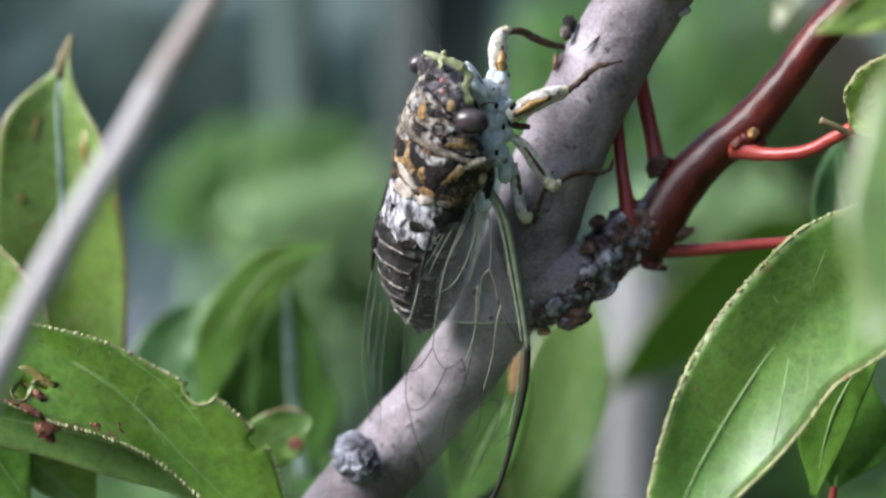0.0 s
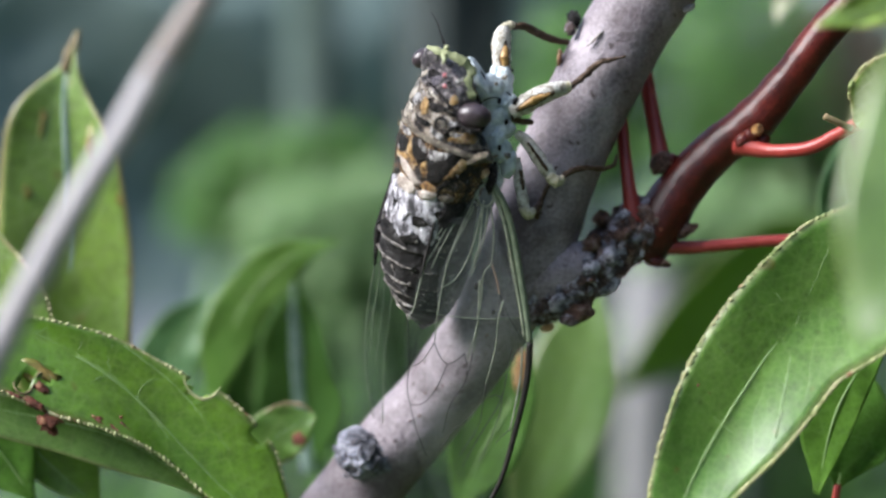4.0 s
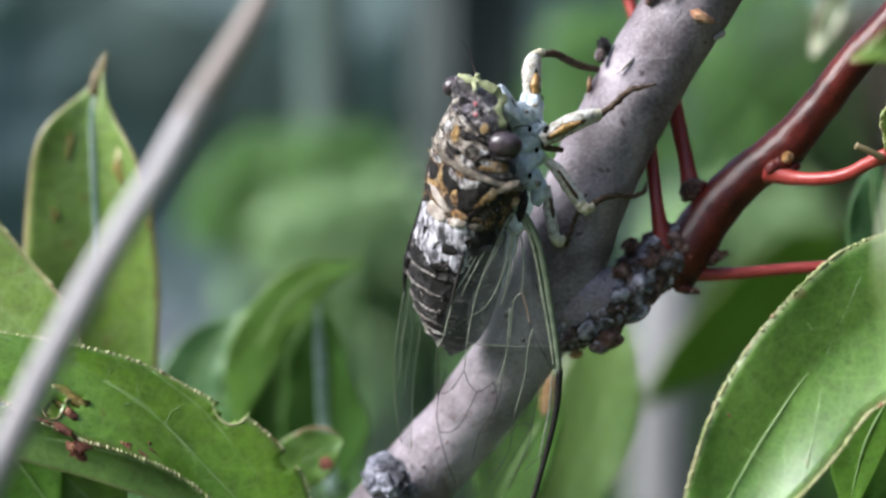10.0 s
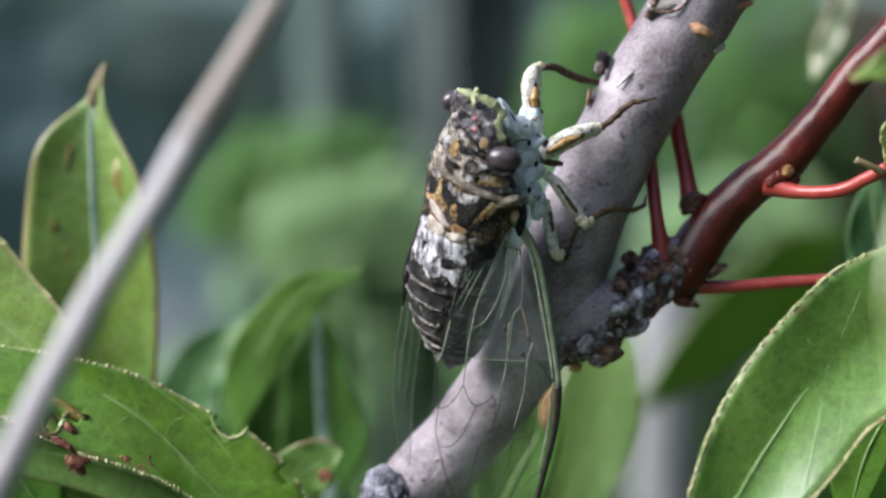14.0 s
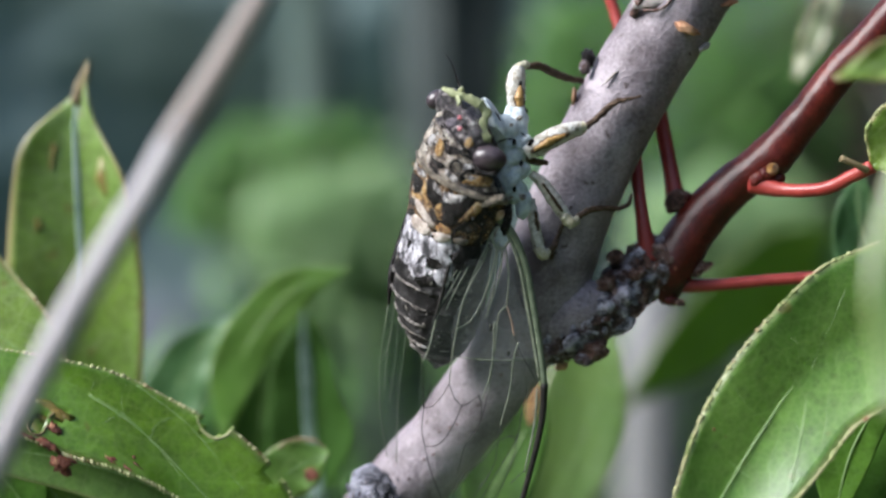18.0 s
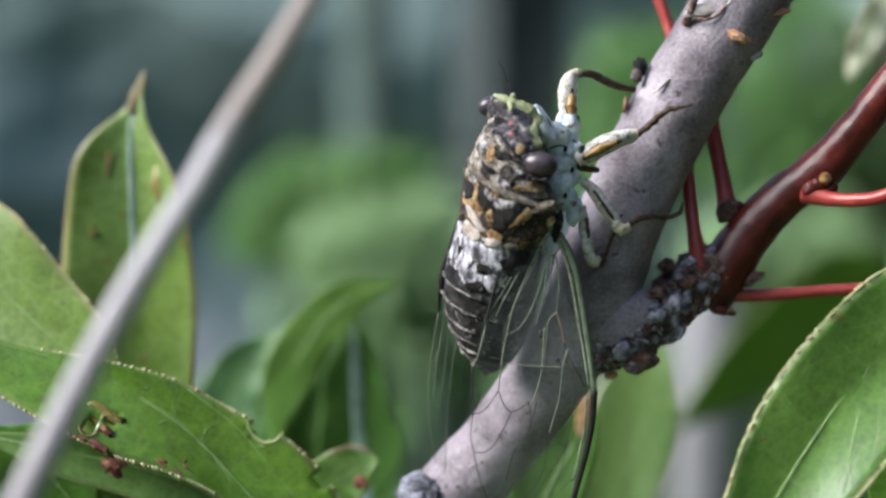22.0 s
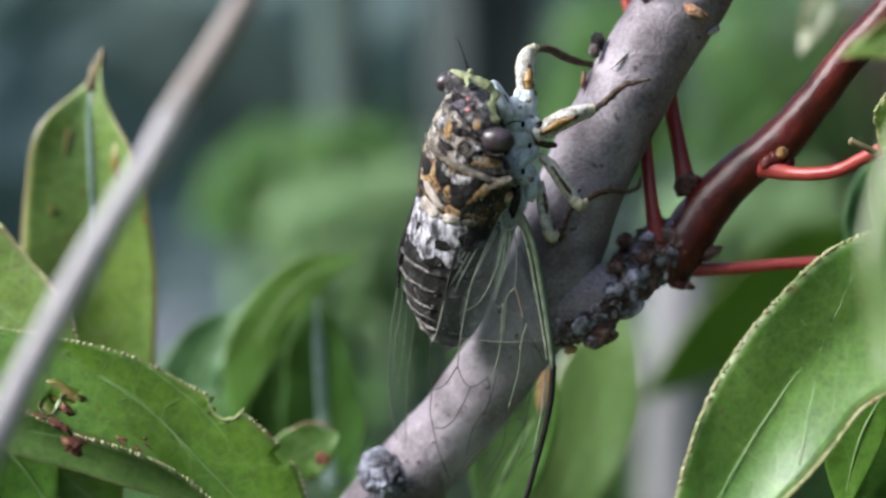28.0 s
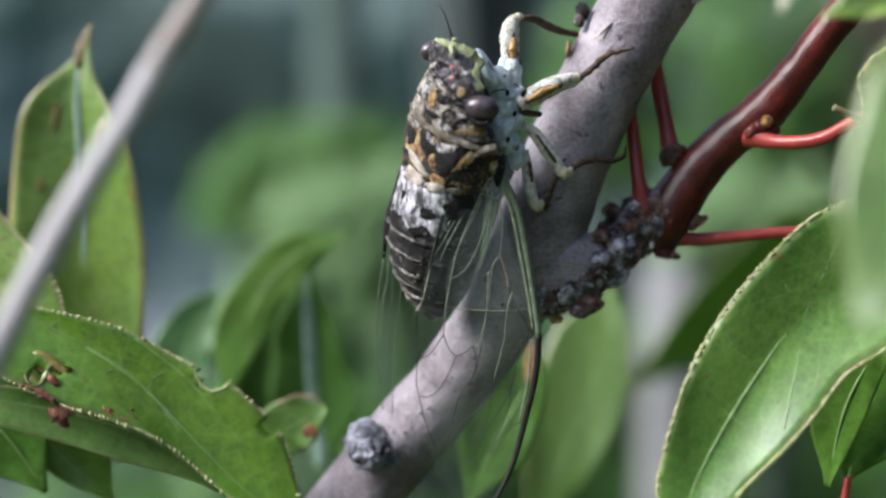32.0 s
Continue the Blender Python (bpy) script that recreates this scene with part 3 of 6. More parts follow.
# dark curled skin round the flake at the top
part("bark_flake", tube([(21.3, 170.2, 23.2), (21.7, 169.6, 24.3), (22.1, 169.2, 25.5), (22.3, 169.0, 27.2)], [0.35, 0.5, 0.4, 0.3], 14, 8, 0.15, 1.5), CHIP, limb, "dark curled bark")
part("bark_flake", tube([(22.2, 168.9, 23.7), (23.7, 168.6, 23.7), (24.8, 168.6, 24.4), (25.4, 168.8, 25.4)], [0.12, 0.2, 0.16, 0.1], 14, 7, 0.08, 1.5), CHIP, limb, "dark curled bark")

# the knob at the lower end
knob = part("knob", blob((-5.8, 177.0, -26.7), ((2.8, 0.2, -0.6), (0.3, -1.5, 0.2), (-0.4, 0.2, 2.5)), 0.45, 0.9, 5), KNOB, limb, "rough dark grey knot where a twig broke off")
part("knob_core", blob((-5.4, 175.2, -27.0), ((1.5, 0.1, 0.2), (0.1, -0.9, 0.2), (-0.2, 0.2, 1.4)), 0.6, 1.3, 5), KNOB, knob, "blue-grey broken core")
for k in range(60):
    w = rng.uniform(0, 2 * math.pi)
    rad = rng.uniform(1.2, 3.0)
    c = Vector((-5.8, 175.4, -26.6)) + Vector((math.cos(w) * rad, -0.45 + 0.22 * rad * rad * 0.6, math.sin(w) * rad * 0.92))
    sz = rng.uniform(0.12, 0.36)
    tw = w + 1.57
    part("bark_chip", blob(c, ((math.cos(tw) * sz * 1.5, 0, math.sin(tw) * sz * 1.5), (0, sz * 0.5, 0), (math.cos(w) * sz * 0.5, 0, math.sin(w) * sz * 0.5)), 1.0, 2.5, 1), rng.choice((KNOB, CHIP_GREY, KNOB, BARK)), knob, "", False)

# ---- the spur ----
SPUR = [(12.0, 175.0, -10.8), (14.9, 174.0, -9.9), (17.9, 174.0, -7.7), (20.7, 175.0, -5.2), (23.7, 175.8, -2.9), (26.0, 176.2, -1.0)]
spur = part("spur", tube(SPUR, [2.0, 2.2, 2.6, 2.6, 2.9, 2.3], 60, 30, 0.75, 0.9), ROUGH_BARK, branch, "short spur with flaky brown and grey bark")
path = spline(SPUR, 60)
for k in range(240):
    i = rng.randrange(1, 58)
    p = path[i]
    t = (path[i + 1] - path[i - 1]).normalized()
    a = Vector((0, -1, 0))
    a = (a - t * a.dot(t)).normalized()
    b = t.cross(a)
    ang = rng.uniform(-1.9, 1.9)
    r = level([2.0, 2.2, 2.6, 2.6, 2.9, 2.3], i / 60) * rng.uniform(0.9, 1.12)
    d = a * math.cos(ang) + b * math.sin(ang)
    sz = rng.uniform(0.22, 0.85)
    e = t.cross(d)
    lean = (t * math.cos(ang * 3) + e * math.sin(ang * 3))
    grey = rng.random() < (0.8 if i < 36 else 0.2)
    part("bark_chip", blob(p + d * r, (lean * sz, lean.cross(d) * sz * 0.5, d * sz * 0.35), 1.1, 2.3, 1), CHIP_GREY if grey else CHIP, spur, "", False)
part("spur_collar", tube([(12.4, 176.2, -8.5), (14.4, 175.2, -7.8), (16.7, 174.2, -6.8), (19.1, 174.2, -5.4)], [4.0, 3.9, 3.1, 1.6], 40, 36, 0.2, 0.5), BARK, limb, "smooth bark swelling into the spur")
# larger flakes and bud scales on the underside
def spur_flake(c, ax, mt):
    part("bark_flake", blob(c, ax, 0.45, 1.2, 3), mt, spur)


spur_flake((15.2, 171.6, -10.0), ((0.75, 0, 0.22), (0, 0.48, 0), (-0.12, 0, 0.6)), CHIP_GREY)
spur_flake((18.5, 171.4, -6.8), ((0.9, 0, 0.27), (0, 0.56, 0), (-0.14, 0, 0.7)), CHIP_GREY)
spur_flake((20.6, 172.0, -5.6), ((0.8, 0, 0.24), (0, 0.88, 0), (-0.22, 0, 1.1)), CHIP_GREY)
spur_flake((18.8, 172.2, -4.2), ((1.0, 0, 0.3), (0, 0.64, 0), (-0.16, 0, 0.8)), CHIP)
spur_flake((21.8, 172.5, -3.3), ((1.0, 0, 0.3), (0, 0.56, 0), (-0.14, 0, 0.7)), CHIP)
spur_flake((17.4, 172.8, -11.3), ((1.6, 0.1, 0.4), (0.1, 1.0, 0), (-0.2, 0, 1.1)), CHIP)
spur_flake((16.4, 172.6, -12.2), ((1.0, 0.1, -0.2), (0.1, 0.8, 0), (0.1, 0, 0.7)), ROUGH_BARK)
spur_flake((15.1, 172.2, -10.5), ((1.0, 0, 0.3), (0, 0.8, 0), (-0.2, 0, 0.8)), CHIP_GREY)
spur_flake((20.6, 173.2, -8.5), ((1.3, 0, 0.9), (0.1, 0.8, 0), (-0.5, 0, 0.8)), CHIP_GREY)
spur_flake((21.7, 173.4, -7.1), ((1.1, 0, 0.7), (0.1, 0.8, 0), (-0.4, 0, 0.7)), CHIP)
spur_flake((19.9, 174.2, -1.6), ((0.8, 0, 0.5), (0.1, 0.6, 0), (-0.4, 0, 0.6)), CHIP)

# ---- the red shoot ----
SHOOT = [(24.1, 176.2, -5.7), (26.3, 176.0, -1.9), (29.0, 175.6, 2.2), (32.5, 174.8, 5.9), (36.0, 173.8, 8.7), (39.2, 172.6, 12.6), (42.9, 171.0, 17.6), (49.6, 169.5, 25.3), (56.0, 168.0, 33.9)]
shoot = part("shoot", tube(SHOOT, [2.4, 2.75, 2.55, 2.3, 2.35, 1.95, 1.85, 1.8, 1.75], 80, 24, 0.12, 0.5), RED_BARK, branch, "glossy dark red young shoot")
part("bud", blob((35.9, 171.2, 7.5), ((0.55, 0, 0.35), (0.1, 0.5, 0), (-0.35, 0, 0.55)), 0.15, 1.5, 3), SHELL_OCHRE, shoot, "small orange bud")
for c, ax in (((35.5, 171.9, 7.0), ((0.9, 0, -0.2), (0.1, 0.7, 0), (0.2, 0, 0.8))), ((36.7, 172.0, 6.5), ((0.7, 0, 0.3), (0.1, 0.5, 0), (-0.2, 0, 0.5))), ((34.6, 172.1, 6.5), ((0.8, 0, 0.6), (0, 0.7, 0), (-0.5, 0, 0.7)))):
    part("bud_scale", blob(c, ax, 0.2, 1.5, 3), RED_BARK, shoot)
for c, ax in (((26.4, 175.2, 4.3), ((1.1, 0, 0.9), (0.1, 0.9, 0), (-0.6, 0, 0.9))), ((27.5, 175.2, 4.7), ((0.6, 0, 0.3), (0.1, 0.6, 0), (-0.2, 0, 0.6))), ((28.8, 175.0, -2.9), ((0.9, 0, 0.6), (0.1, 0.8, 0), (-0.2, 0, 0.7))), ((29.6, 174.9, -2.7), ((0.7, 0, 0.5), (0.1, 0.5, 0), (-0.2, 0, 0.35))), ((25.7, 174.6, -6.2), ((1.3, 0, -0.2), (0.1, 0.7, 0), (0.1, 0, 0.55))), ((26.7, 174.4, -6.4), ((0.6, 0, -0.15), (0.1, 0.5, 0), (0.1, 0, 0.4))), ((25.0, 174.0, -1.7), ((0.7, 0, 0.9), (0.1, 0.7, 0), (-0.6, 0, 0.5))), ((23.5, 174.0, -3.5), ((0.9, 0, 0.5), (0.1, 0.8, 0), (-0.4, 0, 0.8)))):
    part("bud_scale", blob(c, ax, 0.25, 1.4, 3), rng.choice((CHIP, RED_BARK)), shoot)
for k in range(46):
    u = rng.random()
    p = spline(SHOOT, 40)[int(4 + u * 8)]
    ang = rng.uniform(-1.8, 1.8)
    q = p + Vector((math.sin(ang) * 1.5, -math.cos(ang) * 2.2, -math.sin(ang) * 1.6))
    if u < 0.35:
        sz = rng.uniform(0.25, 0.5)
        part("bark_chip", blob(q, ((sz, 0, sz * 0.5), (0, sz * 0.5, 0), (-sz * 0.3, 0, sz * 0.7)), 0.5, 2.0, 2), CHIP, shoot)
for name, ctrl, rad in (("petiole", [(23.5, 174.2, -2.2), (22.8, 174.6, 2.4), (22.4, 176.5, 8.5), (22.3, 180.0, 15.4), (21.5, 183.0, 23.2), (19.7, 184.0, 29.0), (17.5, 185.0, 33.6)], [1.1, 0.72, 0.66, 0.64, 0.62, 0.6, 0.6]), ("petiole", [(26.6, 176.0, 4.0), (26.2, 176.8, 7.3), (25.4, 178.5, 12.9), (25.1, 181.0, 18.0), (25.8, 184.0, 24.0), (27.1, 186.0, 30.6)], [1.1, 0.85, 0.8, 0.78, 0.75, 0.75]), ("petiole", [(34.1, 173.0, 6.1), (37.2, 171.0, 5.3), (40.5, 168.0, 5.4), (42.9, 166.0, 6.6), (44.5, 164.5, 7.5)], [1.15, 0.72, 0.7, 0.68, 0.7]), ("petiole", [(26.6, 175.6, -4.7), (31.0, 176.0, -4.6), (36.9, 175.5, -4.1), (42.1, 174.5, -3.7), (48.2, 173.0, -2.8)], [0.8, 0.68, 0.62, 0.62, 0.6])):
    part(name, tube(ctrl, rad, 40, 14, 0.04, 0.8), RED_STALK, shoot, "red leaf stalk")
part("dead_stub", tube([(41.1, 163.8, 8.3), (42.3, 163.9, 7.8), (43.9, 164.3, 7.1)], [0.36, 0.34, 0.36], 12, 8, 0.05, 1.0), WITHER, shoot, "dry broken stub")

# ---- leaves near the branch ----
glossy = leaf("large glossy green plum leaf with a toothed margin", [(53.0, 164.5, -0.4), (45.4, 163.0, -6.3), (41.1, 161.8, -9.4), (36.3, 160.6, -13.2), (32.7, 159.6, -17.7), (29.8, 158.9, -21.9), (27.4, 158.4, -26.0), (25.6, 158.0, -30.1), (24.3, 157.8, -35.4)], (-0.8, -0.05, 0.6), ([3.6, 6.3, 6.9, 6.3, 6.0, 5.3, 4.2, 2.9, 0.15], [3.6, 6.3, 6.9, 6.3, 6.0, 5.3, 4.2, 2.9, 0.15]), LEAF_GLOSSY, True, (0.04, 0.58), 0.3, 0.14, veins=0, n=116)
leaf("green leaf below the large one with a pale midrib", [(49.7, 170.0, -11.6), (46.0, 170.0, -17.4), (43.6, 171.0, -22.7), (42.1, 172.0, -30.5)], (-0.9, 0.2, 0.4), ([0.5, 2.5, 3.5, 3.0, 0.3], [0.5, 1.6, 2.2, 2.0, 0.3]), LEAF_DARK, False, 0.1)
leaf("small dark green leaf on a red stalk", [(44.8, 174.0, -30.0), (45.7, 174.0, -25.2), (46.3, 174.0, -21.1), (47.0, 175.0, -15.5)], (-0.97, 0.1, -0.2), ([0.4, 4.0, 5.0, 3.0, 0.2], [0.4, 4.0, 5.0, 3.0, 0.2]), LEAF_DARK, False, 0.35, petiole=[(43.6, 174.0, -38.0), (44.2, 174.0, -33.5), (44.8, 174.0, -29.8)])
scabbed = leaf("green plum leaf with scabs, holes and a bitten margin", [(-56.0, 171.8, -8.5), (-48.5, 172.3, -11.1), (-41.0, 172.7, -13.4), (-34.0, 173.1, -16.6), (-28.7, 173.5, -20.8), (-24.6, 173.7, -25.2), (-18.7, 174.0, -31.2), (-11.6, 174.5, -36.3)], (0.55, 0.2, 0.8), ([0.6, 1.0, 1.9, 3.4, 4.9, 6.9, 6.4, 0.2], [1.0, 4.5, 6.2, 6.3, 4.2, 2.2, 1.5, 0.2]), LEAF, True, (0.05, 0.3), 0.3, 0.12, veins=0, n=90, holes=(((-22.3, 173.8, -18.7), 1.6), ((-40.2, 172.8, -18.5), 0.8), ((-38.4, 172.9, -18.1), 0.55), ((-16.0, 174.2, -24.1), 0.9)))
leaf("folded green leaf half hidden behind the scabbed one", [(-53.7, 173.8, -19.5), (-44.3, 174.3, -21.4), (-36.1, 174.8, -23.2), (-29.0, 175.2, -25.8), (-21.9, 175.7, -31.2)], (0.3, 0.1, 0.85), ([0.3, 1.6, 1.6, 1.2, 0.2], [0.3, 2.6, 3.2, 3.0, 0.2]), LEAF_MATTE, False, 0.2, 0.15)
leaf("light green leaf with a toothed margin", [(-63.3, 184.0, 7.1), (-56.7, 181.5, 0.1), (-49.8, 179.5, -6.7), (-43.1, 178.0, -12.2), (-38.3, 177.0, -16.9)], (0.79, 0.0, 0.61), ([3.0, 6.4, 6.2, 4.6, 0.3], [3.0, 5.5, 5.5, 4.0, 0.3]), LEAF_LIGHT, True, (0.05, 0.15), 0.2, 0.12, veins=4, n=60)
leaf("dark green leaf low in the shade", [(-52.6, 178.0, -19.4), (-45.9, 178.0, -24.9), (-41.0, 178.0, -31.6)], (0.6, 0.1, 0.7), ([0.5, 5.0, 4.0, 0.2], [0.5, 5.0, 4.0, 0.2]), LEAF_DARK, False, 0.3)
leaf("mid green leaf low beneath the scabbed one", [(-44.5, 180.0, -22.1), (-40.8, 180.0, -27.0), (-34.3, 181.0, -33.3)], (0.75, 0.1, 0.6), ([0.6, 7.0, 6.0, 0.2], [0.3, 2.0, 2.0, 0.2]), LEAF, False, 0.2)
round_leaf = leaf("small round leaf with a brown spot", [(-18.5, 188.0, -28.1), (-16.6, 187.0, -26.5), (-14.2, 186.5, -25.0), (-11.3, 187.0, -23.5)], (-0.5, 0.1, 0.8), ([0.5, 2.8, 3.3, 2.6, 0.3], [0.5, 2.6, 3.0, 2.6, 0.3]), LEAF_MATTE, False, 0.06, 0.3, rib_r=0.1)
# scabs, holes with brown rims and a bite
for p, long, wide in (((-38.7, 172.9, -19.1), 0.75, 0.6), ((-41.2, 172.9, -19.5), 0.9, 0.18), ((-39.1, 172.9, -20.5), 1.1, 0.35), ((-32.3, 172.9, -22.9), 1.4, 0.16), ((-30.2, 172.9, -23.2), 0.7, 0.22), ((-37.8, 172.9, -22.5), 1.0, 0.7), ((-37.3, 172.9, -23.3), 0.6, 0.45), ((-38.6, 172.9, -19.1), 0.75, 0.4), ((-38.6, 172.9, -21.0), 0.9, 0.2), ((-36.9, 173.0, -22.1), 0.8, 0.2), ((-32.7, 173.2, -22.4), 0.4, 0.36), ((-30.9, 173.3, -23.5), 0.8, 0.16), ((-30.6, 173.3, -22.2), 0.2, 0.18), ((-39.7, 172.8, -19.9), 0.6, 0.2)):
    q, t, a, up = on_leaf(scabbed, p, 0.08)
    part("scab", blob(q, (t * long, a * wide, up * 0.035), 1.0, 2.4, 3), BROWN, scabbed, "red-brown scab")
for p, wide in (((29.8, 159.5, -24.4), 0.28), ((30.5, 159.5, -24.8), 0.3), ((35.5, 159.5, -19.4), 0.25), ((27.6, 159.5, -18.0), 0.18), ((26.8, 159.5, -22.4), 0.2), ((28.7, 159.5, -18.8), 0.15)):
    q, t, a, up = on_leaf(glossy, p, 0.06)
    part("speck", blob(q, (t * wide, a * wide * 0.8, up * 0.04), 0.8, 2.0, 2), BROWN, glossy, "small brown speck")
q, t, a, up = on_leaf(scabbed, (-39.2, 172.9, -17.5), 0.05)
part("stain", blob(q, (t * 2.0, a * 0.9, up * 0.04), 0.9, 1.1, 3), STAIN, scabbed, "olive stain round the holes")
q, t, a, up = on_leaf(round_leaf, (-13.0, 186.0, -26.1), 0.08)
part("scab", blob(q, (t * 0.9, a * 0.8, up * 0.15), 0.5, 1.5, 3), BROWN, round_leaf, "brown spot")
part("withered_edge", tube([(-16.9, 186.2, -23.2), (-15.2, 186.2, -22.2), (-13.0, 186.2, -22.2), (-11.5, 186.2, -23.0)], [0.05, 0.16, 0.2, 0.06], 20, 8, 0.1, 1.0, flat=0.4), WITHER, round_leaf, "withered brown margin")
rim = [on_leaf(scabbed, p, 0.05)[0] for p in ((-24.3, 173.7, -18.2), (-23.9, 173.7, -19.4), (-22.8, 173.8, -20.4), (-21.4, 173.9, -20.3), (-20.4, 173.9, -19.3))]
part("bite_edge", tube(rim, [0.08, 0.14, 0.2, 0.18, 0.1], 20, 7, 0.08, 2.0), RIM, scabbed, "pale healed edge of a bite")
for mid, size, arc in (((-40.2, 172.8, -18.5), 1.0, (2.4, 3.1, 3.8, 4.6, 5.3, 6.0, 6.6)), ((-38.4, 172.9, -18.1), 0.7, (0.2, 1.0, 1.8, 2.6, 3.3))):
    ring = [on_leaf(scabbed, (mid[0] + math.cos(w) * size * (1 + 0.2 * math.sin(w * 3)), mid[1], mid[2] + math.sin(w) * size), 0.08)[0] for w in arc]
    part("bite_edge", tube(ring, [0.04, 0.09, 0.13, 0.12, 0.05], 30, 7, 0.06, 1.6), WITHER, scabbed, "curled tan rim of a small hole")
# side veins, forking and joining
def skin_vein(ob, line, r):
    pts = [on_leaf(ob, p, 0.1)[0] for p in line]
    part("side_vein", tube(pts, [r, r * 0.9, r * 0.6], 24, 5, 0.02, 1.0), VEIN, ob)


for line in ([(34.6, 159.5, -22.9), (36.0, 159.5, -18.3), (37.1, 159.5, -13.9), (37.8, 159.5, -11.4), (39.6, 159.5, -7.9), (41.2, 159.5, -4.6)], [(37.8, 159.5, -11.4), (36.6, 159.5, -10.6), (35.5, 159.5, -9.2)], [(31.7, 159.5, -16.6), (30.3, 159.5, -15.0), (29.5, 159.5, -13.9)], [(30.9, 159.5, -22.6), (29.2, 159.5, -21.2), (28.2, 159.5, -19.6)], [(36.0, 159.5, -18.3), (35.0, 159.5, -16.6), (34.4, 159.5, -14.7)]):
    skin_vein(glossy, line, 0.035 if len(line) > 3 else 0.018)
for line in ([(-52.7, 173.0, -9.4), (-45.5, 173.0, -11.2), (-39.5, 173.0, -13.4), (-35.3, 173.0, -15.6)], [(-35.3, 173.0, -15.6), (-31.7, 173.0, -17.9), (-29.2, 173.0, -20.4), (-26.9, 173.0, -23.1), (-25.1, 173.0, -25.6)], [(-30.5, 173.0, -14.8), (-26.4, 173.0, -18.0), (-24.0, 173.0, -20.4), (-21.0, 173.0, -24.2), (-19.5, 173.0, -26.0)], [(-31.7, 173.0, -17.9), (-32.1, 173.0, -16.3), (-31.6, 173.0, -14.7)], [(-35.3, 173.0, -15.6), (-34.6, 173.0, -14.2), (-33.2, 173.0, -13.7)], [(-39.5, 173.0, -13.4), (-38.0, 173.0, -12.8), (-35.9, 173.0, -13.0)], [(-29.2, 173.0, -20.4), (-28.4, 173.0, -18.9), (-26.4, 173.0, -18.0)], [(-31.7, 173.0, -17.9), (-33.2, 173.0, -18.2), (-34.6, 173.0, -19.3)]):
    skin_vein(scabbed, line, 0.045 if len(line) > 3 else 0.022)

# ---- leaves farther back ----
# the wide pale midrib paints the sheen down the leaf's middle
tall = leaf("tall pointed green leaf, brown at its tip", [(-37.1, 196.0, -30.7), (-39.8, 196.0, -18.7), (-40.5, 195.5, -5.3), (-41.1, 195.0, 7.4), (-41.3, 195.5, 15.1), (-40.1, 197.0, 21.3)], (-0.98, 0.1, -0.1), ([0.8, 6.5, 8.4, 8.4, 7.4, 5.6, 1.2, 0.1], [0.8, 6.0, 7.4, 7.6, 6.6, 3.6, 1.4, 0.1]), LEAF_LIGHT, False, 0.3, 0.4, rib_r=0.5, rib_skin=RIB_SHEEN)
for p, long, wide in (((-44.4, 195.0, 10.4), 1.6, 0.9), ((-37.3, 195.0, 8.2), 2.0, 1.1), ((-41.1, 195.0, 4.2), 1.6, 1.2), ((-46.1, 195.0, 2.2), 0.9, 0.8), ((-41.6, 195.0, 9.4), 0.6, 0.3), ((-34.3, 195.0, 1.4), 0.9, 0.4)):
    q, t, a, up = on_leaf(tall, p, 0.05)
    part("scab", blob(q, (t * long, a * wide, up * 0.04), 0.8, 1.2, 3), STAIN, tall, "olive-brown stain")
part("withered_tip", tube([(-41.3, 195.3, 16.4), (-40.8, 195.8, 18.5), (-40.3, 196.6, 20.4), (-40.0, 197.2, 21.6)], [0.7, 0.75, 0.55, 0.2], 14, 10, 0.15, 0.8, flat=0.4), WITHER, tall, "curled brown tip")
leaf("arching narrow green plum leaf", [(-26.8, 217.0, -26.2), (-25.2, 216.0, -17.9), (-21.5, 216.0, -10.5), (-16.4, 216.0, -5.7), (-10.0, 217.0, -3.6)], (-0.7, 0.2, 0.7), ([0.6, 3.4, 3.6, 2.4, 0.1], [0.6, 2.8, 3.2, 2.4, 0.1]), LEAF_MID, False, (0.1, -0.12))
leaf("green leaf behind the arching one", [(-35.4, 228.0, -31.1), (-34.6, 228.0, -21.7), (-31.9, 228.0, -15.5), (-26.8, 228.0, -10.4)], (-0.9, 0.2, 0.5), ([0.5, 4.5, 3.6, 0.2], [0.5, 4.0, 3.6, 0.2]), LEAF_BLUE, False, 0.2)
# its sheen too is painted as a broad pale midrib
leaf("dark upright leaf with sheen painted on its midrib", [(-13.8, 220.0, -34.5), (-15.2, 220.0, -24.7), (-15.9, 219.0, -16.4), (-16.2, 219.0, -7.8)], (-0.98, 0.2, 0.05), ([0.5, 6.0, 5.6, 4.0, 0.2], [0.5, 6.0, 5.0, 3.4, 0.2]), LEAF_SHADED, False, (0.1, 0.4), rib_r=1.3, rib_skin=RIB_SHEEN)
# shade between the leaves comes from this darker green
leaf("leaf deep between the others, darkened for shade", [(-24.9, 232.0, -36.4), (-23.3, 232.0, -26.9), (-22.5, 232.0, -19.7), (-21.7, 232.0, -13.4)], (-0.98, 0.2, 0.05), ([0.5, 6.0, 4.5, 0.2], [0.5, 6.0, 4.5, 0.2]), LEAF_SHADED, False, 0.3)
leaf("drooping pale green leaf beneath the grey branch", [(25.2, 229.4, -9.4), (23.5, 228.3, -18.6), (21.5, 227.1, -27.1), (16.7, 227.1, -37.2), (12.2, 229.4, -47.0)], (-0.95, 0.2, -0.15), ([0.5, 5.6, 7.4, 6.8, 3.4, 0.2], [0.5, 3.4, 5.0, 5.0, 3.4, 0.2]), LEAF_PALE, False, (0.25, 0.05))
